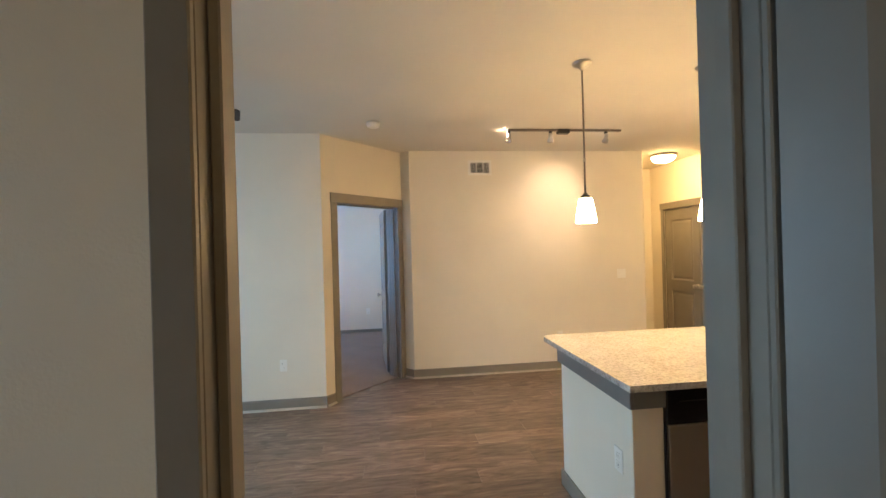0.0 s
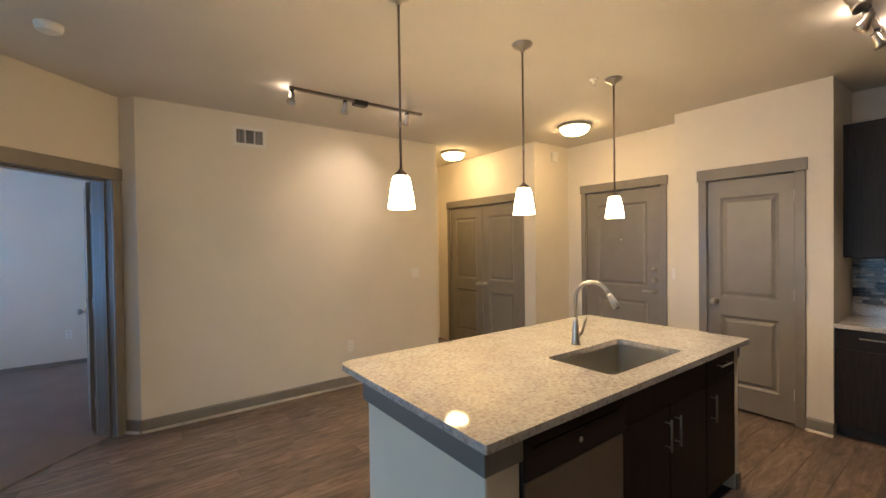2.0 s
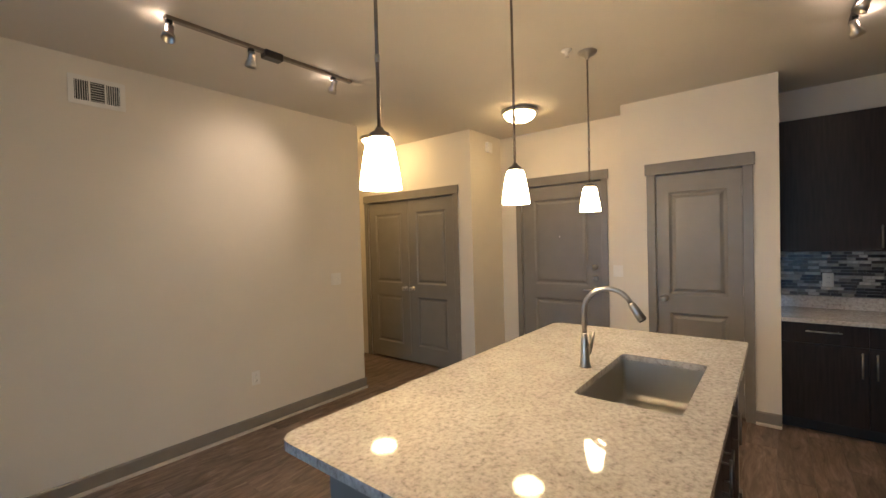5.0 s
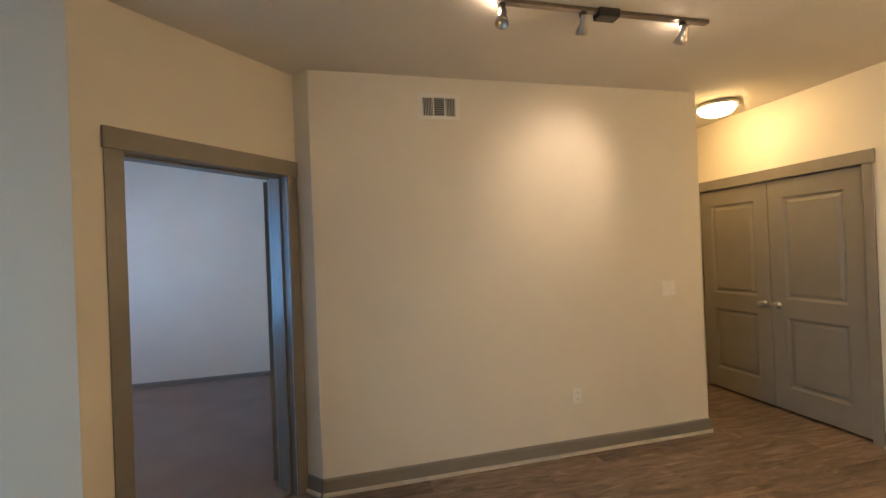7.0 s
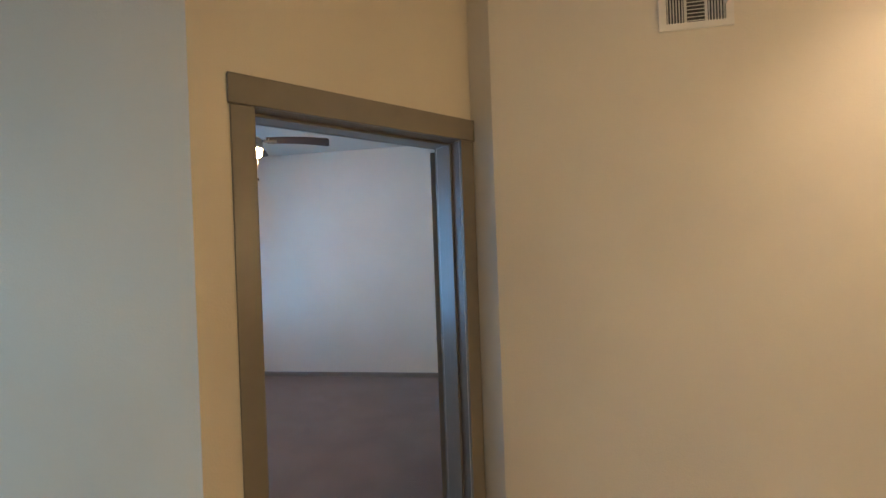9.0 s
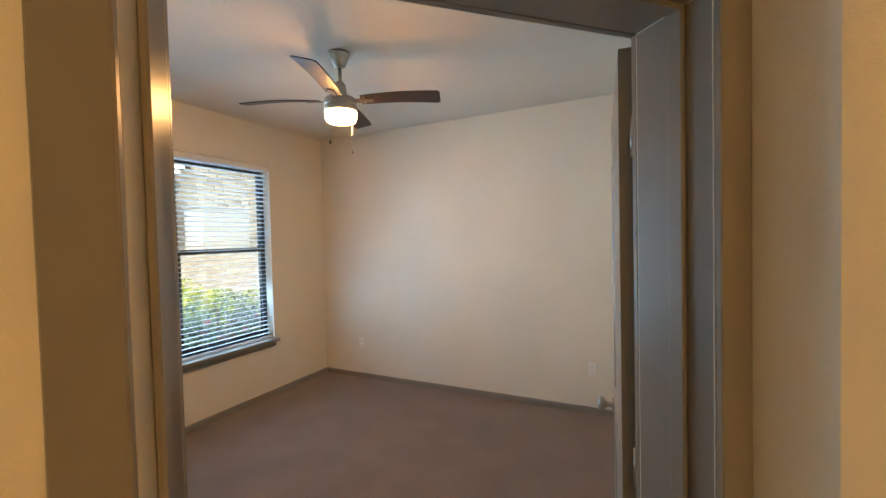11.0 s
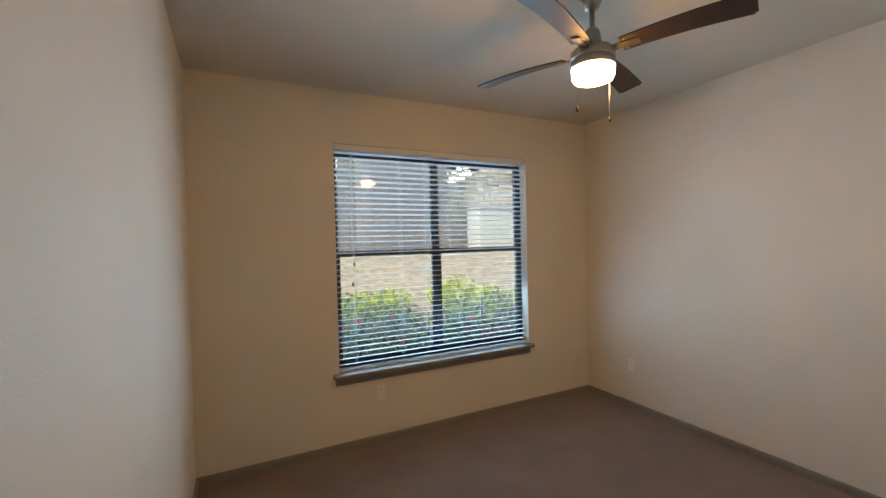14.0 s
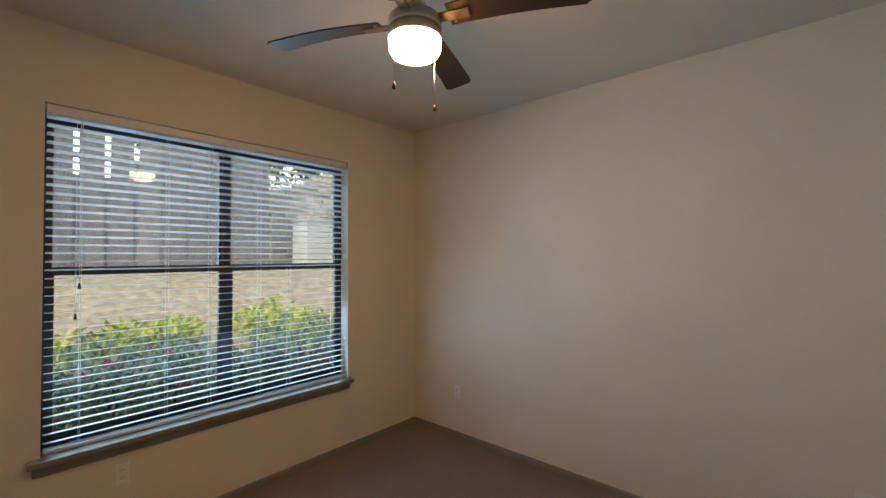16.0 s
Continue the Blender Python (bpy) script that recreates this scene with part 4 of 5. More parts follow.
def cabinet_front(name, label, x0, x1, doors, drawer, y=BY0, face=-1):
    ob = thing(name, label, "cabinet")
    part("carcass", box_bm(x0, x1, y + 0.0205, BY1 - 0.1, 0.10, BZ - 0.24 if drawer == "sink" else BZ - 0.002), M_ESP, ob)
    part("toe_kick", box_bm(x0, x1, y + 0.08, y + 0.1, 0.0, 0.10), M_BLACKM, ob)
    w = (x1 - x0) / doors
    for k in range(doors):
        a, b = x0 + k * w + 0.002, x0 + (k + 1) * w - 0.002
        dz = BZ - 0.165
        d = part("cabinet_door", box_bm(a, b, y, y + 0.02, 0.102, dz, 0.0015, 1), M_ESP, ob)
        hx = (b - 0.045 if k == 0 else a + 0.045) if doors == 2 else a + 0.05
        bar_handle(d, (hx, y, dz - 0.20), (hx, y, dz - 0.05), (0, -0.03, 0))
    dr = part("drawer_front", box_bm(x0 + 0.002, x1 - 0.002, y, y + 0.02, BZ - 0.160, BZ - 0.006, 0.0015, 1), M_ESP, ob)
    if drawer != "sink":
        c = (x0 + x1) / 2
        bar_handle(dr, (c - 0.075, y, BZ - 0.075), (c + 0.075, y, BZ - 0.075), (0, -0.03, 0))
    return ob


cabinet_front("sink_cabinet", "espresso two-door sink cabinet with bar handles", 1.868, 2.70, 2, "sink")
cabinet_front("drawer_cabinet", "espresso drawer cabinet with bar handles at the island end", 2.702, 3.094, 1, "drawer")

dw = thing("dishwasher", "stainless dishwasher with black control panel in the island", "dishwasher")
part("tub", box_bm(1.243, 1.862, BY0 + 0.03, BY1 - 0.12, 0.03, BZ - 0.004), M_BLACKM, dw)
part("door", box_bm(1.252, 1.853, BY0 - 0.012, BY0 + 0.028, 0.11, 0.70, 0.006, 2), M_STEEL, dw, "brushed stainless door")
part("control_panel", box_bm(1.243, 1.862, BY0 - 0.016, BY0 + 0.028, 0.705, BZ - 0.006, 0.005, 2), M_BLACK, dw, "glossy black control panel")
part("pocket_handle", box_bm(1.30, 1.80, BY0 - 0.024, BY0 - 0.016, 0.80, 0.815, 0.003, 1), M_BLACK, dw)
part("badge", lathe([(0, 0), (0.011, 0), (0.01, 0.002), (0, 0.002)], 16, Matrix.Translation((1.555, BY0 - 0.016, 0.765)) @ Matrix.Rotation(radians(90), 4, "X")), M_NICKEL, dw, "small round badge")
part("kick_plate", box_bm(1.25, 1.855, BY0 + 0.05, BY0 + 0.06, 0.0, 0.105), M_BLACKM, dw)
part("side_trim", box_bm(1.237, 1.243, BY0 - 0.012, BY0 + 0.03, 0.03, BZ - 0.006), M_BLACKM, dw)

# sink and tap
sink = thing("sink", "stainless steel undermount sink in the island worktop", "sink")
bm = bmesh.new()
lv = [(IZ - 0.031, 0.002, 0.018), (IZ - 0.19, 0.004, 0.018), (IZ - 0.216, 0.010, 0.02), (IZ - 0.225, 0.026, 0.024)]
rings = [[bm.verts.new((x, y, z)) for x, y in rounded(SX0 - 0.004 + g, SX1 + 0.004 - g, SY0 - 0.004 + g, SY1 + 0.004 - g, (r,) * 4, 4)] for z, g, r in lv]
for a, b in zip(rings, rings[1:]):
    for k in range(len(a)):
        bm.faces.new((a[k], a[(k + 1) % len(a)], b[(k + 1) % len(a)], b[k])).smooth = True
bm.faces.new(rings[-1])
bmesh.ops.recalc_face_normals(bm, faces=bm.faces)
part("bowl", bm, M_STEEL, sink)
part("drain", lathe([(0, 0.003), (0.02, 0.002), (0.042, 0.004), (0.045, 0.0), (0, 0.0)], 20, Matrix.Translation((2.27, 1.90, IZ - 0.225))), M_NICKEL, sink)
tap = thing("kitchen_tap", "brushed nickel gooseneck tap with pull-down spray head", "tap", Matrix.Translation((2.288, 2.158, IZ)))
part("base", lathe([(0, 0), (0.028, 0), (0.028, 0.006), (0.024, 0.010), (0.021, 0.05), (0.020, 0.10), (0.0155, 0.13), (0.0125, 0.16), (0, 0.16)], 24), M_NICKEL, tap)
arc = [(0, 0, 0.15), (0, 0, 0.26)] + [(0.012 * (1 - math.cos(a)), -0.105 * (1 - math.cos(a)), 0.265 + 0.105 * math.sin(a)) for a in [math.pi * k / 14 for k in range(0, 13)]]
part("gooseneck", tube(arc, 0.0115, 14), M_NICKEL, tap)
e0, e1 = Vector(arc[-1]), Vector(arc[-1]) + (Vector(arc[-1]) - Vector(arc[-2])).normalized() * 0.085
part("spray_head", tube([e0, e0.lerp(e1, 0.15), e0.lerp(e1, 0.6), e1], [0.013, 0.0165, 0.019, 0.0205], 16), M_NICKEL, tap)
part("spray_face", tube([e1, e1 + (e1 - e0).normalized() * 0.006], [0.017, 0.016], 16), M_BLACKM, tap)
part("lever", tube([(0.012, 0, 0.055), (0.040, -0.004, 0.060), (0.058, -0.008, 0.085), (0.070, -0.012, 0.120), (0.084, -0.016, 0.150)], [0.014, 0.013, 0.010, 0.008, 0.006], 10), M_NICKEL, tap)

# ---- kitchen along the far wall and the side wall ----
KF, KZ = 4.47, 0.86      # front plane and worktop height
KS = 0.47                # front plane of the side run


def wall_unit(name, label, m, w, h, d, doors, z0, drawers, toe, pulls, splits=None):
    """Local x along the front, -y towards the room, y = 0 front plane."""
    ob = thing(name, label, "cabinet", m)
    part("carcass", box_bm(0.001, w - 0.001, 0.0205, d, z0, z0 + h), M_ESP, ob)
    if toe:
        part("toe_kick", box_bm(0.001, w - 0.001, 0.08, 0.1, 0, z0), M_BLACKM, ob)
    dw_ = w / doors
    for k in range(doors):
        top = z0 + h - (0.155 if drawers else 0.002)
        a, b = k * dw_ + 0.0015, (k + 1) * dw_ - 0.0015
        d_ = part("cabinet_door", box_bm(a, b, 0, 0.02, z0 + 0.002, top, 0.0015, 1), M_ESP, ob)
        hx = b - 0.035 if (doors == 2 and k == 0) else a + 0.035
        if pulls == "low":
            bar_handle(d_, (hx, 0, z0 + 0.02), (hx, 0, z0 + 0.19), (0, -0.03, 0))
        elif pulls == "high":
            bar_handle(d_, (hx, 0, top - 0.21), (hx, 0, top - 0.03), (0, -0.03, 0))
        if drawers:
            dr = part("drawer_front", box_bm(a, b, 0, 0.02, top + 0.003, z0 + h - 0.003, 0.0015, 1), M_ESP, ob)
            c = (a + b) / 2
            bar_handle(dr, (c - 0.1, 0, z0 + h - 0.06), (c + 0.1, 0, z0 + h - 0.06), (0, -0.03, 0))
    return ob


FX = frame_x(KF, 1.43)
wall_unit("base_cabinet", "espresso base cabinet with two drawers and two doors", FX, 0.955, KZ - 0.03 - 0.10, 0.60, 2, 0.10, True, True, "high")
wall_unit("wall_cabinet", "tall espresso wall cabinet with two doors over the backsplash", frame_x(4.75, 1.43), 1.235, 1.05, 0.33, 2, 1.35, False, False, "low")


def frame_y_plus(x, y):
    """Front facing +y: local x runs towards -x."""
    return Matrix(((-1, 0, 0, x), (0, -1, 0, y), (0, 0, 1, 0), (0, 0, 0, 1)))


wall_unit("base_cabinet", "espresso corner base cabinet beside the range", frame_y_plus(4.465, KS), 0.70, KZ - 0.03 - 0.10, 0.60, 1, 0.10, True, True, "high")
wall_unit("wall_cabinet", "espresso wall cabinet over the corner worktop", frame_y_plus(4.745, 0.19), 0.98, 1.05, 0.32, 2, 1.35, False, False, "low")
wall_unit("wall_cabinet", "espresso wall cabinet over the range", frame_y_plus(3.76, 0.19), 0.76, 0.65, 0.32, 2, 1.75, False, False, "low")
wall_unit("wall_cabinet", "espresso wall cabinet beside the fridge", frame_y_plus(2.995, 0.19), 0.76, 1.05, 0.32, 2, 1.35, False, False, "low")
wall_unit("base_cabinet", "espresso base cabinet between range and fridge", frame_y_plus(2.995, KS), 0.76, KZ - 0.03 - 0.10, 0.60, 2, 0.10, True, True, "high")
wall_unit("fridge_cabinet", "deep espresso cabinet over the fridge", frame_y_plus(2.215, 0.42), 0.98, 0.60, 0.55, 2, 1.80, False, False, "low")
kt = thing("corner_worktop", "speckled granite worktop round the kitchen corner", "worktop")
part("slab", prism_bm([(KF - 0.025, 1.428), (KF - 0.025, KS + 0.025), (3.765, KS + 0.025), (3.765, -0.138), (5.078, -0.138), (5.078, 1.428)], KZ - 0.03, KZ), M_GRANITE, kt)
part("upstand", box_bm(5.058, 5.078, -0.118, 1.428, KZ + 0.0005, KZ + 0.10, 0.002, 1), M_GRANITE, kt)
part("upstand", box_bm(3.765, 5.058, -0.138, -0.118, KZ + 0.0005, KZ + 0.10, 0.002, 1), M_GRANITE, kt)
kt2 = thing("short_worktop", "speckled granite worktop between range and fridge", "worktop")
part("slab", box_bm(2.235, 2.995, -0.138, KS + 0.025, KZ - 0.03, KZ, 0.002, 1), M_GRANITE, kt2)

# range
rg = thing("range", "black glass-top electric range with steel handle", "range", frame_y_plus(3.76, KS + 0.02))
part("body", box_bm(0.005, 0.755, 0.03, 0.60, 0.02, KZ - 0.005), M_BLACKM, rg)
part("cooktop", box_bm(0.002, 0.758, -0.01, 0.60, KZ - 0.004, KZ + 0.012, 0.004, 2), M_BLACK, rg, "black ceramic glass cooktop")
part("oven_door", box_bm(0.01, 0.75, -0.012, 0.03, 0.24, KZ - 0.10, 0.005, 2), M_BLACK, rg)
part("control_fascia", box_bm(0.01, 0.75, -0.012, 0.03, KZ - 0.095, KZ - 0.008, 0.004, 1), M_STEEL, rg)
part("drawer", box_bm(0.01, 0.75, -0.01, 0.03, 0.04, 0.23, 0.005, 2), M_BLACK, rg)
hb = tube([(0.07, -0.055, KZ - 0.145), (0.69, -0.055, KZ - 0.145)], 0.011, 12)
for hx in (0.09, 0.67):
    add_tube(hb, [(hx, -0.012, KZ - 0.145), (hx, -0.055, KZ - 0.145)], 0.008, 8)
part("oven_handle", hb, M_STEEL, rg, "steel bar handle")
for kx in (0.1, 0.22, 0.53, 0.65):
    part("control_knob", lathe([(0, 0), (0.02, 0), (0.018, 0.022), (0.014, 0.026), (0, 0.026)], 16, Matrix.Translation((kx, -0.012, KZ - 0.05)) @ Matrix.Rotation(radians(90), 4, "X")), M_BLACKM, rg)
part("backguard", box_bm(0.01, 0.75, 0.55, 0.60, KZ + 0.012, KZ + 0.14, 0.006, 2), M_BLACK, rg)

# refrigerator
fg = thing("refrigerator", "stainless side-by-side refrigerator with curved bar handles", "refrigerator", frame_y_plus(2.165, 0.583))
part("body", box_bm(0.0, 0.90, 0.065, 0.715, 0.02, 1.70, 0.006, 2), M_BLACKM, fg, "dark grey cabinet sides")
part("freezer_door", box_bm(0.002, 0.36, 0.0, 0.06, 0.09, 1.715, 0.012, 3), M_DARKSTEEL, fg)
part("fridge_door", box_bm(0.366, 0.898, 0.0, 0.06, 0.09, 1.715, 0.012, 3), M_DARKSTEEL, fg)
for hx in (0.325, 0.40):
    part("handle", tube([(hx, 0.0, 1.50), (hx, -0.045, 1.47), (hx, -0.064, 1.32), (hx, -0.070, 1.0), (hx, -0.064, 0.70), (hx, -0.045, 0.53), (hx, 0.0, 0.50)], 0.016, 14), M_STEEL, fg, "polished curved bar handle")
part("base_grille", box_bm(0.02, 0.88, 0.02, 0.06, 0.01, 0.085), M_BLACKM, fg)
part("hinge_cap", box_bm(0.02, 0.10, 0.02, 0.10, 1.715, 1.735, 0.006, 2), M_BLACKM, fg)


# ---- bedroom window, blinds ----
wd = tagged(thing("window_1", "dark bronze twin single-hung window with granite-grey sill", "window"), kind="structure")
wy0, wy1, wz0, wz1 = WIN
GX = X_WEST - 0.125
bm = bmesh.new()
for a in ((wy0, wy0 + 0.03, wz0, wz1), (wy1 - 0.03, wy1, wz0, wz1), (wy0 + 0.03, wy1 - 0.03, wz1 - 0.04, wz1), (wy0 + 0.03, wy1 - 0.03, wz0, wz0 + 0.05)):
    add_box(bm, GX - 0.035, GX + 0.03, a[0], a[1], a[2], a[3])
part("window_frame", bm, M_FRAME, wd)
MY = 6.163
part("mullion", box_bm(GX - 0.035, GX + 0.032, MY - 0.022, MY + 0.022, wz0 + 0.05, wz1 - 0.04), M_FRAME, wd)
for a, b in ((wy0 + 0.03, MY - 0.022), (MY + 0.022, wy1 - 0.03)):
    for zz0, zz1, off in ((wz0 + 0.05, 1.552, 0.012), (1.506, wz1 - 0.04, -0.012)):
        sash = bmesh.new()
        t = 0.016 if off < 0 else 0.022
        for q in ((a, a + t, zz0, zz1), (b - t, b, zz0, zz1), (a + t, b - t, zz1 - 0.045, zz1), (a + t, b - t, zz0, zz0 + 0.045)):
            add_box(sash, GX + off - 0.011, GX + off + 0.011, q[0], q[1], q[2], q[3])
        so = part("sash", sash, M_FRAME, wd)
        pane = part("pane", box_bm(GX + off - 0.002, GX + off + 0.002, a + t, b - t, zz0 + 0.045, zz1 - 0.045), M_GLASS, so, "clear glass pane")
        pane.visible_shadow = False
    for q in (0.25, 0.75):
        yy = a + (b - a) * q
        part("sash_lock", box_bm(GX + 0.02, GX + 0.045, yy - 0.03, yy + 0.03, 1.533, 1.552, 0.004, 1), M_FRAME, wd)
part("window_sill", box_bm(X_WEST - 0.125, X_WEST + 0.062, wy0 - 0.05, wy1 + 0.025, wz0 - 0.018, wz0 + 0.012, 0.006, 2), M_TRIM, wd, "taupe painted sill")
part("sill_apron", box_bm(X_WEST + 0.001, X_WEST + 0.018, wy0 - 0.03, wy1 + 0.005, wz0 - 0.075, wz0 - 0.019, 0.003, 1), M_TRIM, wd, "taupe painted apron")

bd2 = thing("window_blind", "white two-inch horizontal blind, lowered with slats open", "window blind")
BX = X_WEST - 0.045
part("valance", box_bm(BX + 0.028, BX + 0.04, wy0 + 0.006, wy1 - 0.006, wz1 - 0.050, wz1 - 0.004, 0.003, 1), M_VALANCE, bd2)
part("headrail", box_bm(BX - 0.025, BX + 0.025, wy0 + 0.01, wy1 - 0.01, wz1 - 0.055, wz1 - 0.006), M_SLAT, bd2)
part("bottom_rail", box_bm(BX - 0.026, BX + 0.026, wy0 + 0.012, wy1 - 0.012, wz0 + 0.016, wz0 + 0.036, 0.004, 2), M_SLAT, bd2)
n_slats = 39
slat_bm = bmesh.new()
ys = (wy0 + 0.012, wy1 - 0.012)
prof = [(-0.024, 0.0), (-0.012, 0.0012), (0.0, 0.0016), (0.012, 0.0012), (0.024, 0.0)]
ra = [slat_bm.verts.new((x, ys[0], z)) for x, z in prof] + [slat_bm.verts.new((x, ys[0], z - 0.0022)) for x, z in reversed(prof)]
rb = [slat_bm.verts.new((x, ys[1], z)) for x, z in prof] + [slat_bm.verts.new((x, ys[1], z - 0.0022)) for x, z in reversed(prof)]
for k in range(10):
    slat_bm.faces.new((ra[k], ra[(k + 1) % 10], rb[(k + 1) % 10], rb[k]))
slat_bm.faces.new(ra)
slat_bm.faces.new(rb)
bmesh.ops.recalc_face_normals(slat_bm, faces=slat_bm.faces)
slat_me = mesh_of("slat", slat_bm, M_SLAT)
for k in range(n_slats):
    s = new("slat", slat_me)
    s.parent = bd2
    s.matrix_local = Matrix.Translation((BX, 0, wz0 + 0.068 + k * 0.0440)) @ Matrix.Rotation(radians(SLAT_TILT), 4, "Y")
for yy in (wy0 + 0.15, wy0 + 0.55, MY - 0.12, MY + 0.2, wy1 - 0.5, wy1 - 0.12):
    for dx in (-0.027, 0.027):
        part("ladder_cord", tube([(BX + dx, yy, wz0 + 0.03), (BX + dx, yy, wz1 - 0.05)], 0.0011, 5), M_SLAT, bd2)
part("tilt_cord", tube([(BX + 0.045, wy0 + 0.14, 1.46), (BX + 0.045, wy0 + 0.14, wz1 - 0.06)], 0.0012, 5), M_SLAT, bd2)
part("cord_tassel", lathe([(0, 0.02), (0.004, 0.018), (0.008, -0.012), (0, -0.014)], 10, Matrix.Translation((BX + 0.045, wy0 + 0.14, 1.45))), M_BLADE, bd2, "dark wooden cord tassel")
part("tilt_cord", tube([(BX + 0.045, wy0 + 0.125, 1.30), (BX + 0.045, wy0 + 0.125, wz1 - 0.06)], 0.0012, 5), M_SLAT, bd2)
part("cord_tassel", lathe([(0, 0.02), (0.004, 0.018), (0.008, -0.012), (0, -0.014)], 10, Matrix.Translation((BX + 0.045, wy0 + 0.125, 1.29))), M_BLADE, bd2, "dark wooden cord tassel")

# plain panes closing the two unseen windows
for nm, yy0, yy1, zz0, zz1 in (("window_2", 1.1, 3.3, 0.1, 2.35), ("window_3", -1.9, -0.5, 0.8, 2.2)):
    ob = tagged(thing(nm, "plain clear window in the outer wall", "window"), kind="structure")
    fr = bmesh.new()
    for q in ((yy0, yy0 + 0.05, zz0, zz1), (yy1 - 0.05, yy1, zz0, zz1), (yy0 + 0.05, yy1 - 0.05, zz1 - 0.05, zz1), (yy0 + 0.05, yy1 - 0.05, zz0, zz0 + 0.05)):
        add_box(fr, GX - 0.03, GX + 0.03, *q)
    part("window_frame", fr, M_FRAME, ob)
    pn = part("pane", box_bm(GX - 0.003, GX + 0.003, yy0 + 0.05, yy1 - 0.05, zz0 + 0.05, zz1 - 0.05), M_GLASS, ob)
    pn.visible_shadow = False

# ---- outside the bedroom window ----
gbm = bmesh.new()
cols = [(-3.731, 0.0), (-5.6, 0.10), (-6.6, 0.75), (-7.6, 1.25), (-8.6, 1.45), (-30.0, 1.6), (-3000.0, 1.6)]
rows_y = [-3000, -30, -4, 0, 2, 4, 6, 8, 10, 14, 40, 3000]
grid = []
for x, z in cols:
    grid.append([gbm.verts.new((x, y, z + (0.05 * noise.noise(Vector((x * 2, y * 1.7, 0))) if -9 < x < -5 and abs(y) < 15 else 0))) for y in rows_y])
for a, b in zip(grid, grid[1:]):
    for k in range(len(rows_y) - 1):
        gbm.faces.new((a[k], a[k + 1], b[k + 1], b[k]))
bmesh.ops.recalc_face_normals(gbm, faces=gbm.faces)
structure("ground", gbm, M_SOIL, "tan mulched bank rising behind the hedge", "ground")


m, nt, b = mat("overcast_distance")
b.inputs["Base Color"].default_value = (0.5, 0.5, 0.5, 1)
b.inputs["Emission Color"].default_value = (0.72, 0.86, 1.0, 1)
b.inputs["Emission Strength"].default_value = 2.2
structure("backdrop", box_bm(-75.0, -74.5, -50, 90, 1.0, 60), m, "pale overcast sky beyond the trees", "sky")


def leaf_cloud(bm, centre, radii, count, size, rng):
    for _ in range(count):
        while True:
            p = Vector((rng.uniform(-1, 1), rng.uniform(-1, 1), rng.uniform(-1, 1)))
            if 0.35 < p.length < 1:
                break
        p = Vector(centre) + Vector((p.x * radii[0], p.y * radii[1], p.z * radii[2]))
        s = size * rng.uniform(0.6, 1.3)
        q = Euler((rng.uniform(-1.2, 1.2), rng.uniform(-1.2, 1.2), rng.uniform(0, 6.28))).to_matrix()
        vs = [bm.verts.new(p + q @ Vector(c)) for c in ((-s, 0, 0), (0, -s * 0.45, s * 0.12), (s, 0, -s * 0.1), (0, s * 0.45, s * 0.12))]
        bm.faces.new(vs)


rng = random.Random(7)
for k in range(9):
    yy = 3.9 + k * 0.62
    sh = thing("shrub", "leafy green flowering shrub outside the window", "shrub", Matrix.Translation((-5.15 + rng.uniform(-0.1, 0.1), yy, 0.05)), "hedge of flowering shrubs")
    st = bmesh.new()
    for j in range(5):
        a = rng.uniform(0, 6.28)
        add_tube(st, [(0, 0, -0.05), (0.12 * math.cos(a), 0.12 * math.sin(a), 0.35), (0.3 * math.cos(a), 0.3 * math.sin(a), 0.75)], [0.014, 0.01, 0.005], 5)
    part("stems", st, M_BARK, sh)
    lb = bmesh.new()
    for j in range(9):
        leaf_cloud(lb, (rng.uniform(-0.35, 0.35), rng.uniform(-0.33, 0.33), rng.uniform(0.15, 0.72)), (0.26, 0.26, 0.2), 130, 0.042, rng)
    part("foliage", lb, M_LEAF, sh)
    fb = bmesh.new()
    for j in range(5):
        c = (rng.uniform(0.2, 0.5), rng.uniform(-0.3, 0.3), rng.uniform(0.2, 0.75))
        leaf_cloud(fb, c, (0.035, 0.035, 0.03), 16, 0.022, rng)
    part("blossom", fb, M_PETAL, sh, "red and pink blossoms")
for k in range(8):
    yy = 4.2 + k * 0.75
    sh = thing("shrub", "yellow-green leafy shrub behind the hedge", "shrub", Matrix.Translation((-5.95 + rng.uniform(-0.1, 0.1), yy, 0.3)), "row of yellow-green shrubs")
    lb = bmesh.new()
    for j in range(7):
        leaf_cloud(lb, (rng.uniform(-0.3, 0.3), rng.uniform(-0.36, 0.36), rng.uniform(0.1, 0.66)), (0.22, 0.25, 0.16), 110, 0.045, rng)
    part("foliage", lb, M_LEAFY, sh)

# tall dark fence with gaps between the boards
fence = thing("fence", "tall weathered grey board fence with narrow gaps on the bank", "fence")
board_me = mesh_of("board", box_bm(-0.012, 0.012, -0.143, 0.143, 0, 4.6, 0.003, 1), M_FENCE)
for k in range(16):
    b = new("board", board_me)
    b.parent = fence
    b.matrix_local = Matrix.Translation((-8.35 + rng.uniform(-0.006, 0.006), 3.35 + k * 0.35, 1.25))
part("backing_panel", box_bm(-8.375, -8.364, 3.0, 8.72, 1.0, 2.78), M_FENCE, fence)
part("backing_panel", box_bm(-8.375, -8.364, 6.9, 8.72, 2.781, 5.85), M_FENCE, fence)
for z0, z1 in ((1.3, 1.65), (3.02, 3.10), (4.3, 4.6)):
    part("rail", box_bm(-8.43, -8.378, 3.0, 8.72, z0, z1), M_FENCE, fence)

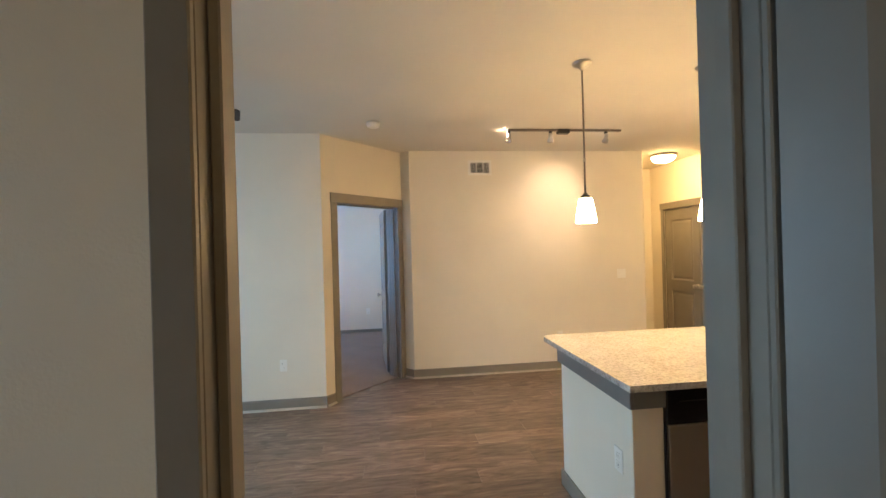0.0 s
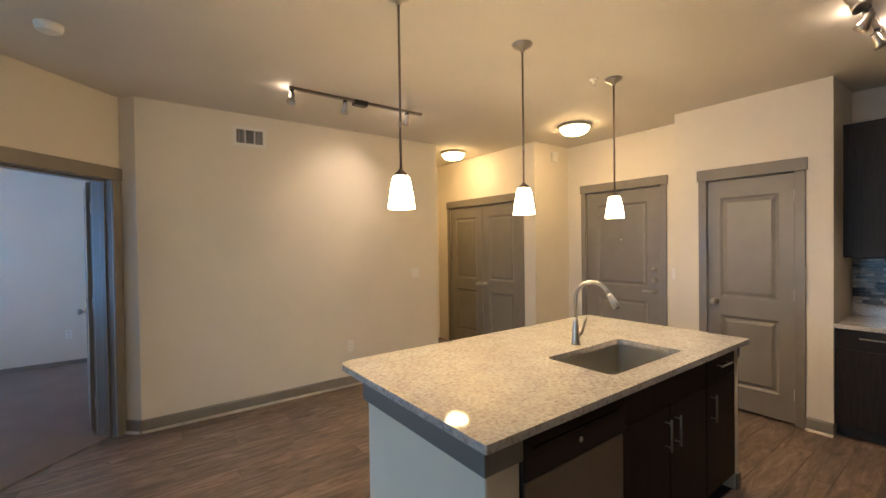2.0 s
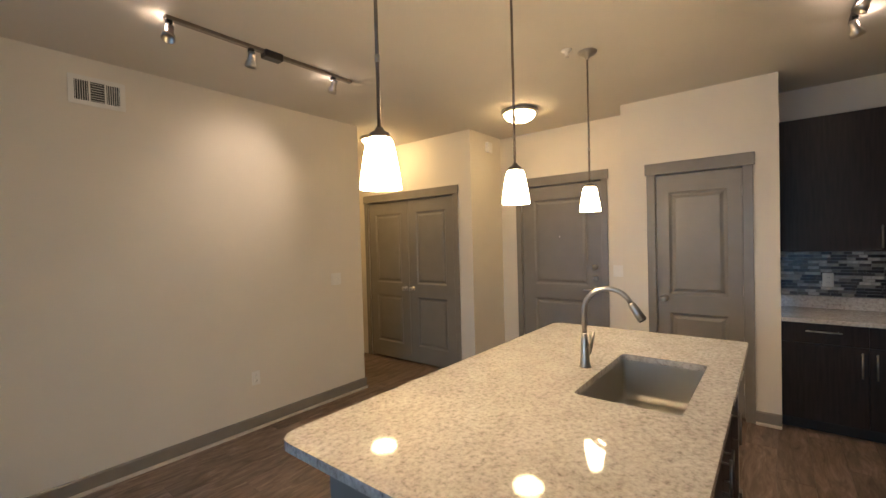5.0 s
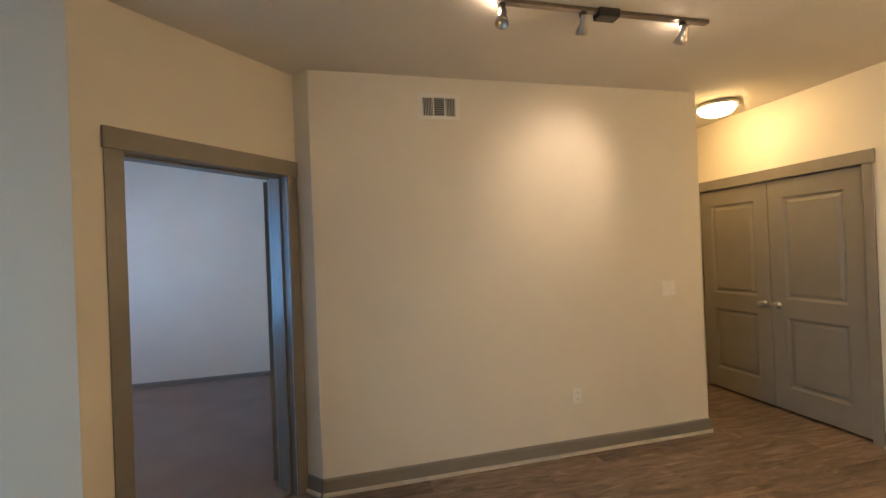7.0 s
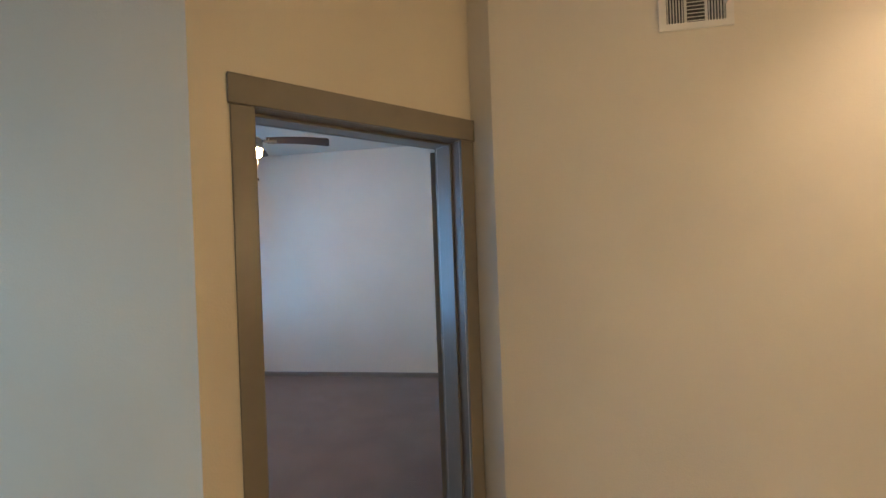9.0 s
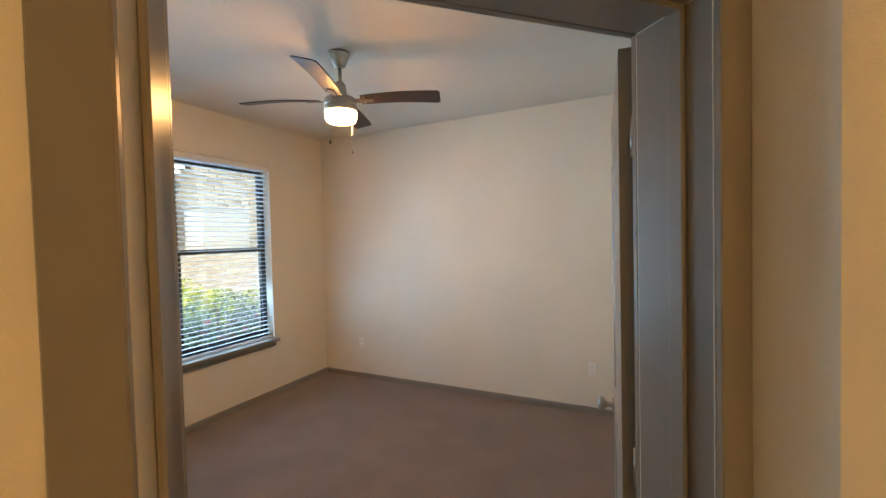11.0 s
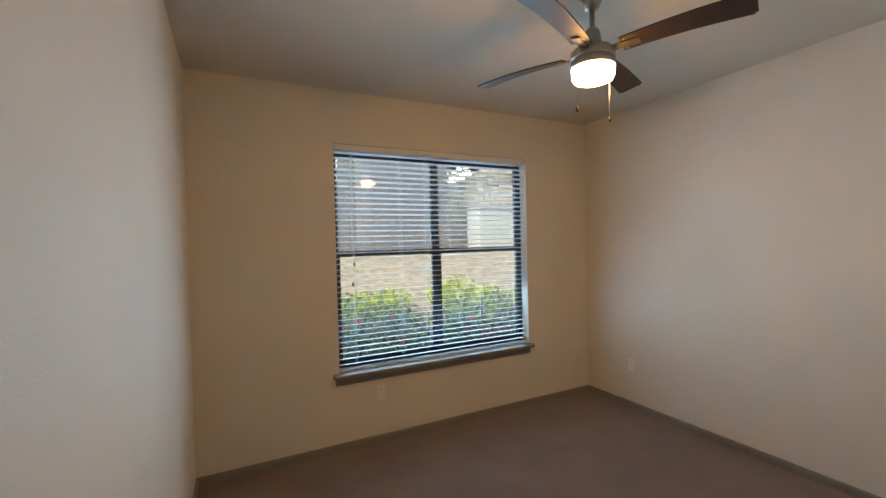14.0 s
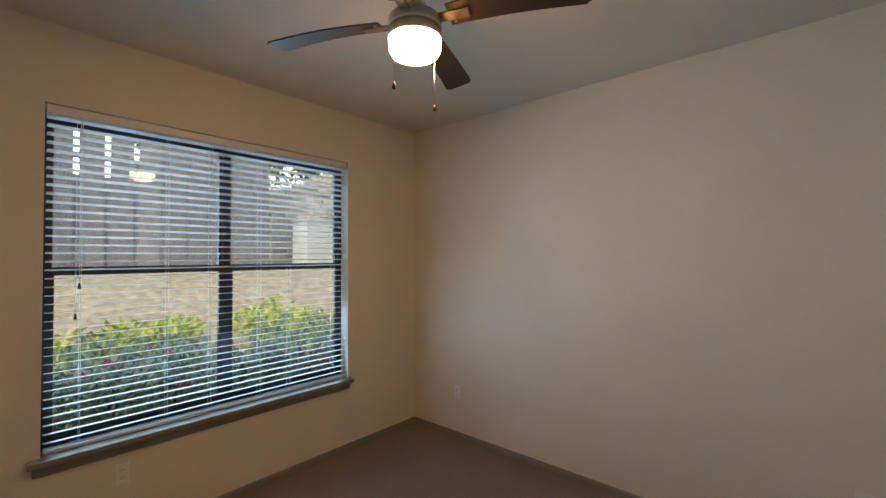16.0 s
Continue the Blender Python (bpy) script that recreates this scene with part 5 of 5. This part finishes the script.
# ledgestone wall with a stepped, falling top
sw_ = thing("stone_wall", "tan ledgestone wall with a falling stepped top", "stone wall")
part("core", prism_bm([(-9.6, 9.28), (-9.35, 9.28), (-9.35, 13.2), (-9.6, 13.2)], 1.2, 3.0), M_MORTAR, sw_)
stone_mes = [mesh_of("stone", box_bm(-0.06, 0.06, -w / 2, w / 2, -h / 2, h / 2, 0.012, 1), M_STONE) for w, h in ((0.30, 0.09), (0.22, 0.12), (0.42, 0.10), (0.34, 0.14))]
for row in range(22):
    z = 1.32 + row * 0.105
    y = 9.2 + rng.uniform(0, 0.1) + max(0, row - 16) * 0.25
    while y < 13.0:
        k = rng.randrange(4)
        w = (0.30, 0.22, 0.42, 0.34)[k]
        s = new("stone", stone_mes[k])
        s.parent = sw_
        s.matrix_local = Matrix.Translation((-9.33 + rng.uniform(-0.02, 0.03), y + w / 2, z)) @ Matrix.Rotation(rng.uniform(-0.03, 0.03), 4, "X")
        y += w + 0.012
part("upper_core", prism_bm([(-9.58, 10.3), (-9.36, 10.3), (-9.36, 13.2), (-9.58, 13.2)], 3.001, 3.5), M_MORTAR, sw_)
ac = thing("utility_box", "pale grey metal utility box before the stone wall", "utility box")
part("casing", box_bm(-8.95, -8.35, 9.55, 10.7, 1.3, 2.35, 0.02, 2), M_UNIT, ac)
part("lid", box_bm(-8.98, -8.32, 9.52, 10.73, 2.351, 2.39, 0.008, 1), M_UNIT, ac)
part("plinth", box_bm(-9.0, -8.3, 9.5, 10.75, 1.15, 1.299), M_MORTAR, ac)


def tree(x, y, z, h, spread, seed):
    r = random.Random(seed)
    ob = thing("tree", "leafy green tree beyond the stone wall", "tree", Matrix.Translation((x, y, z)))
    bm = tube([(0, 0, -0.2), (0.05, 0.03, h * 0.35), (-0.05, 0.1, h * 0.7)], [0.16, 0.12, 0.06], 8)
    tips = []
    for k in range(9):
        a, e = r.uniform(0, 6.28), r.uniform(0.2, 1.0)
        b0 = Vector((0, 0.03, h * r.uniform(0.35, 0.65)))
        b1 = b0 + Vector((math.cos(a) * spread * 0.7, math.sin(a) * spread * 0.7, h * 0.3 * e))
        add_tube(bm, [b0, b0.lerp(b1, 0.5) + Vector((0, 0, 0.1)), b1], [0.05, 0.035, 0.012], 6)
        tips.append(b1)
    part("trunk", bm, M_BARK, ob)
    lb = bmesh.new()
    for t_ in tips + [Vector((0, 0, h * 0.85))]:
        for j in range(3):
            leaf_cloud(lb, t_ + Vector((r.uniform(-0.5, 0.5), r.uniform(-0.5, 0.5), r.uniform(-0.3, 0.5))), (0.6, 0.6, 0.45), 90, 0.11, r)
    part("crown", lb, M_TREE, ob)


tree(-13.0, 12.2, 1.5, 4.6, 1.7, 3)
tree(-15.5, 9.6, 1.5, 5.4, 2.0, 5)

# ---- backsplash mosaic and floor planks ----
bs = structure("backsplash", box_bm(5.072, 5.0795, -0.118, 1.428, KZ + 0.101, 1.35), M_GROUT, "mosaic strip backsplash of dark and pale glass and stone", "backsplash")
TILE_H = 0.0240
tile_meshes = {}


def mosaic_tile(y0, y1, z0):
    """One glass or stone strip; alike strips share a mesh."""
    w = round(y1 - y0, 3)
    if w not in tile_meshes:
        tile_meshes[w] = mesh_of("mosaic_tile", box_bm(-0.004, 0.004, -w / 2 + 0.0012, w / 2 - 0.0012, -TILE_H / 2 + 0.0012, TILE_H / 2 - 0.0012, 0.0012, 1), M_TILE)
    ob = new("mosaic_tile", tile_meshes[w])
    ob.parent = bs
    ob.matrix_local = Matrix.Translation((5.069 - rng.uniform(0, 0.0015), (y0 + y1) / 2, z0 + TILE_H / 2))


for row in range(15):
    z = KZ + 0.107 + row * (TILE_H + 0.0005)
    y = -0.115
    while y < 1.40:
        w = rng.choice((0.05, 0.07, 0.07, 0.10))
        if y == -0.115:
            w = rng.choice((0.02, 0.04, 0.06))
        w = min(w, round(1.425 - y, 3))
        mosaic_tile(y, y + w, z)
        y += w

floor_ob = bpy.data.objects["floor"]
PW, PL = 0.178, 1.22
plank_meshes = {}


def plank(x0, x1, y0, y1):
    """One bevelled plank; alike planks share a mesh."""
    key = (round(x1 - x0, 3), round(y1 - y0, 3))
    if key not in plank_meshes:
        w, d = key[0] / 2 - 0.0006, key[1] / 2 - 0.0006
        plank_meshes[key] = mesh_of("plank", box_bm(-w, w, -d, d, -0.008, 0.0, 0.0012, 1), M_FLOOR)
    p = new("plank", plank_meshes[key])
    p.parent = floor_ob
    p.matrix_local = Matrix.Translation(((x0 + x1) / 2, (y0 + y1) / 2, 0))


def floor_span(y):
    """Where the plank floor starts and ends along x, at a given depth of the room."""
    if y < 0.57:
        return 1.12, 5.08
    if y < 1.45:
        return X_WEST, 5.08
    if y < Y_CLOSET + 0.02:
        return X_WEST, 4.88
    if y < 4.25:
        return -0.78, 4.24
    if y < Y_VENT + 0.02:
        return y - 4.85, 4.24
    return X_VENT1 - 0.06, 4.24


y, r_i = -0.14, 0
while y < 6.05:
    y1 = min(y + PW, 6.05)
    lo, hi = floor_span(y + PW / 2)
    x = X_WEST - PL + (r_i * 0.437) % PL
    while x < hi:
        a, c = max(x, lo), min(x + PL, hi)
        if c - a > 0.03:
            plank(a, c, y, y1)
        x += PL
    y += PW
    r_i += 1
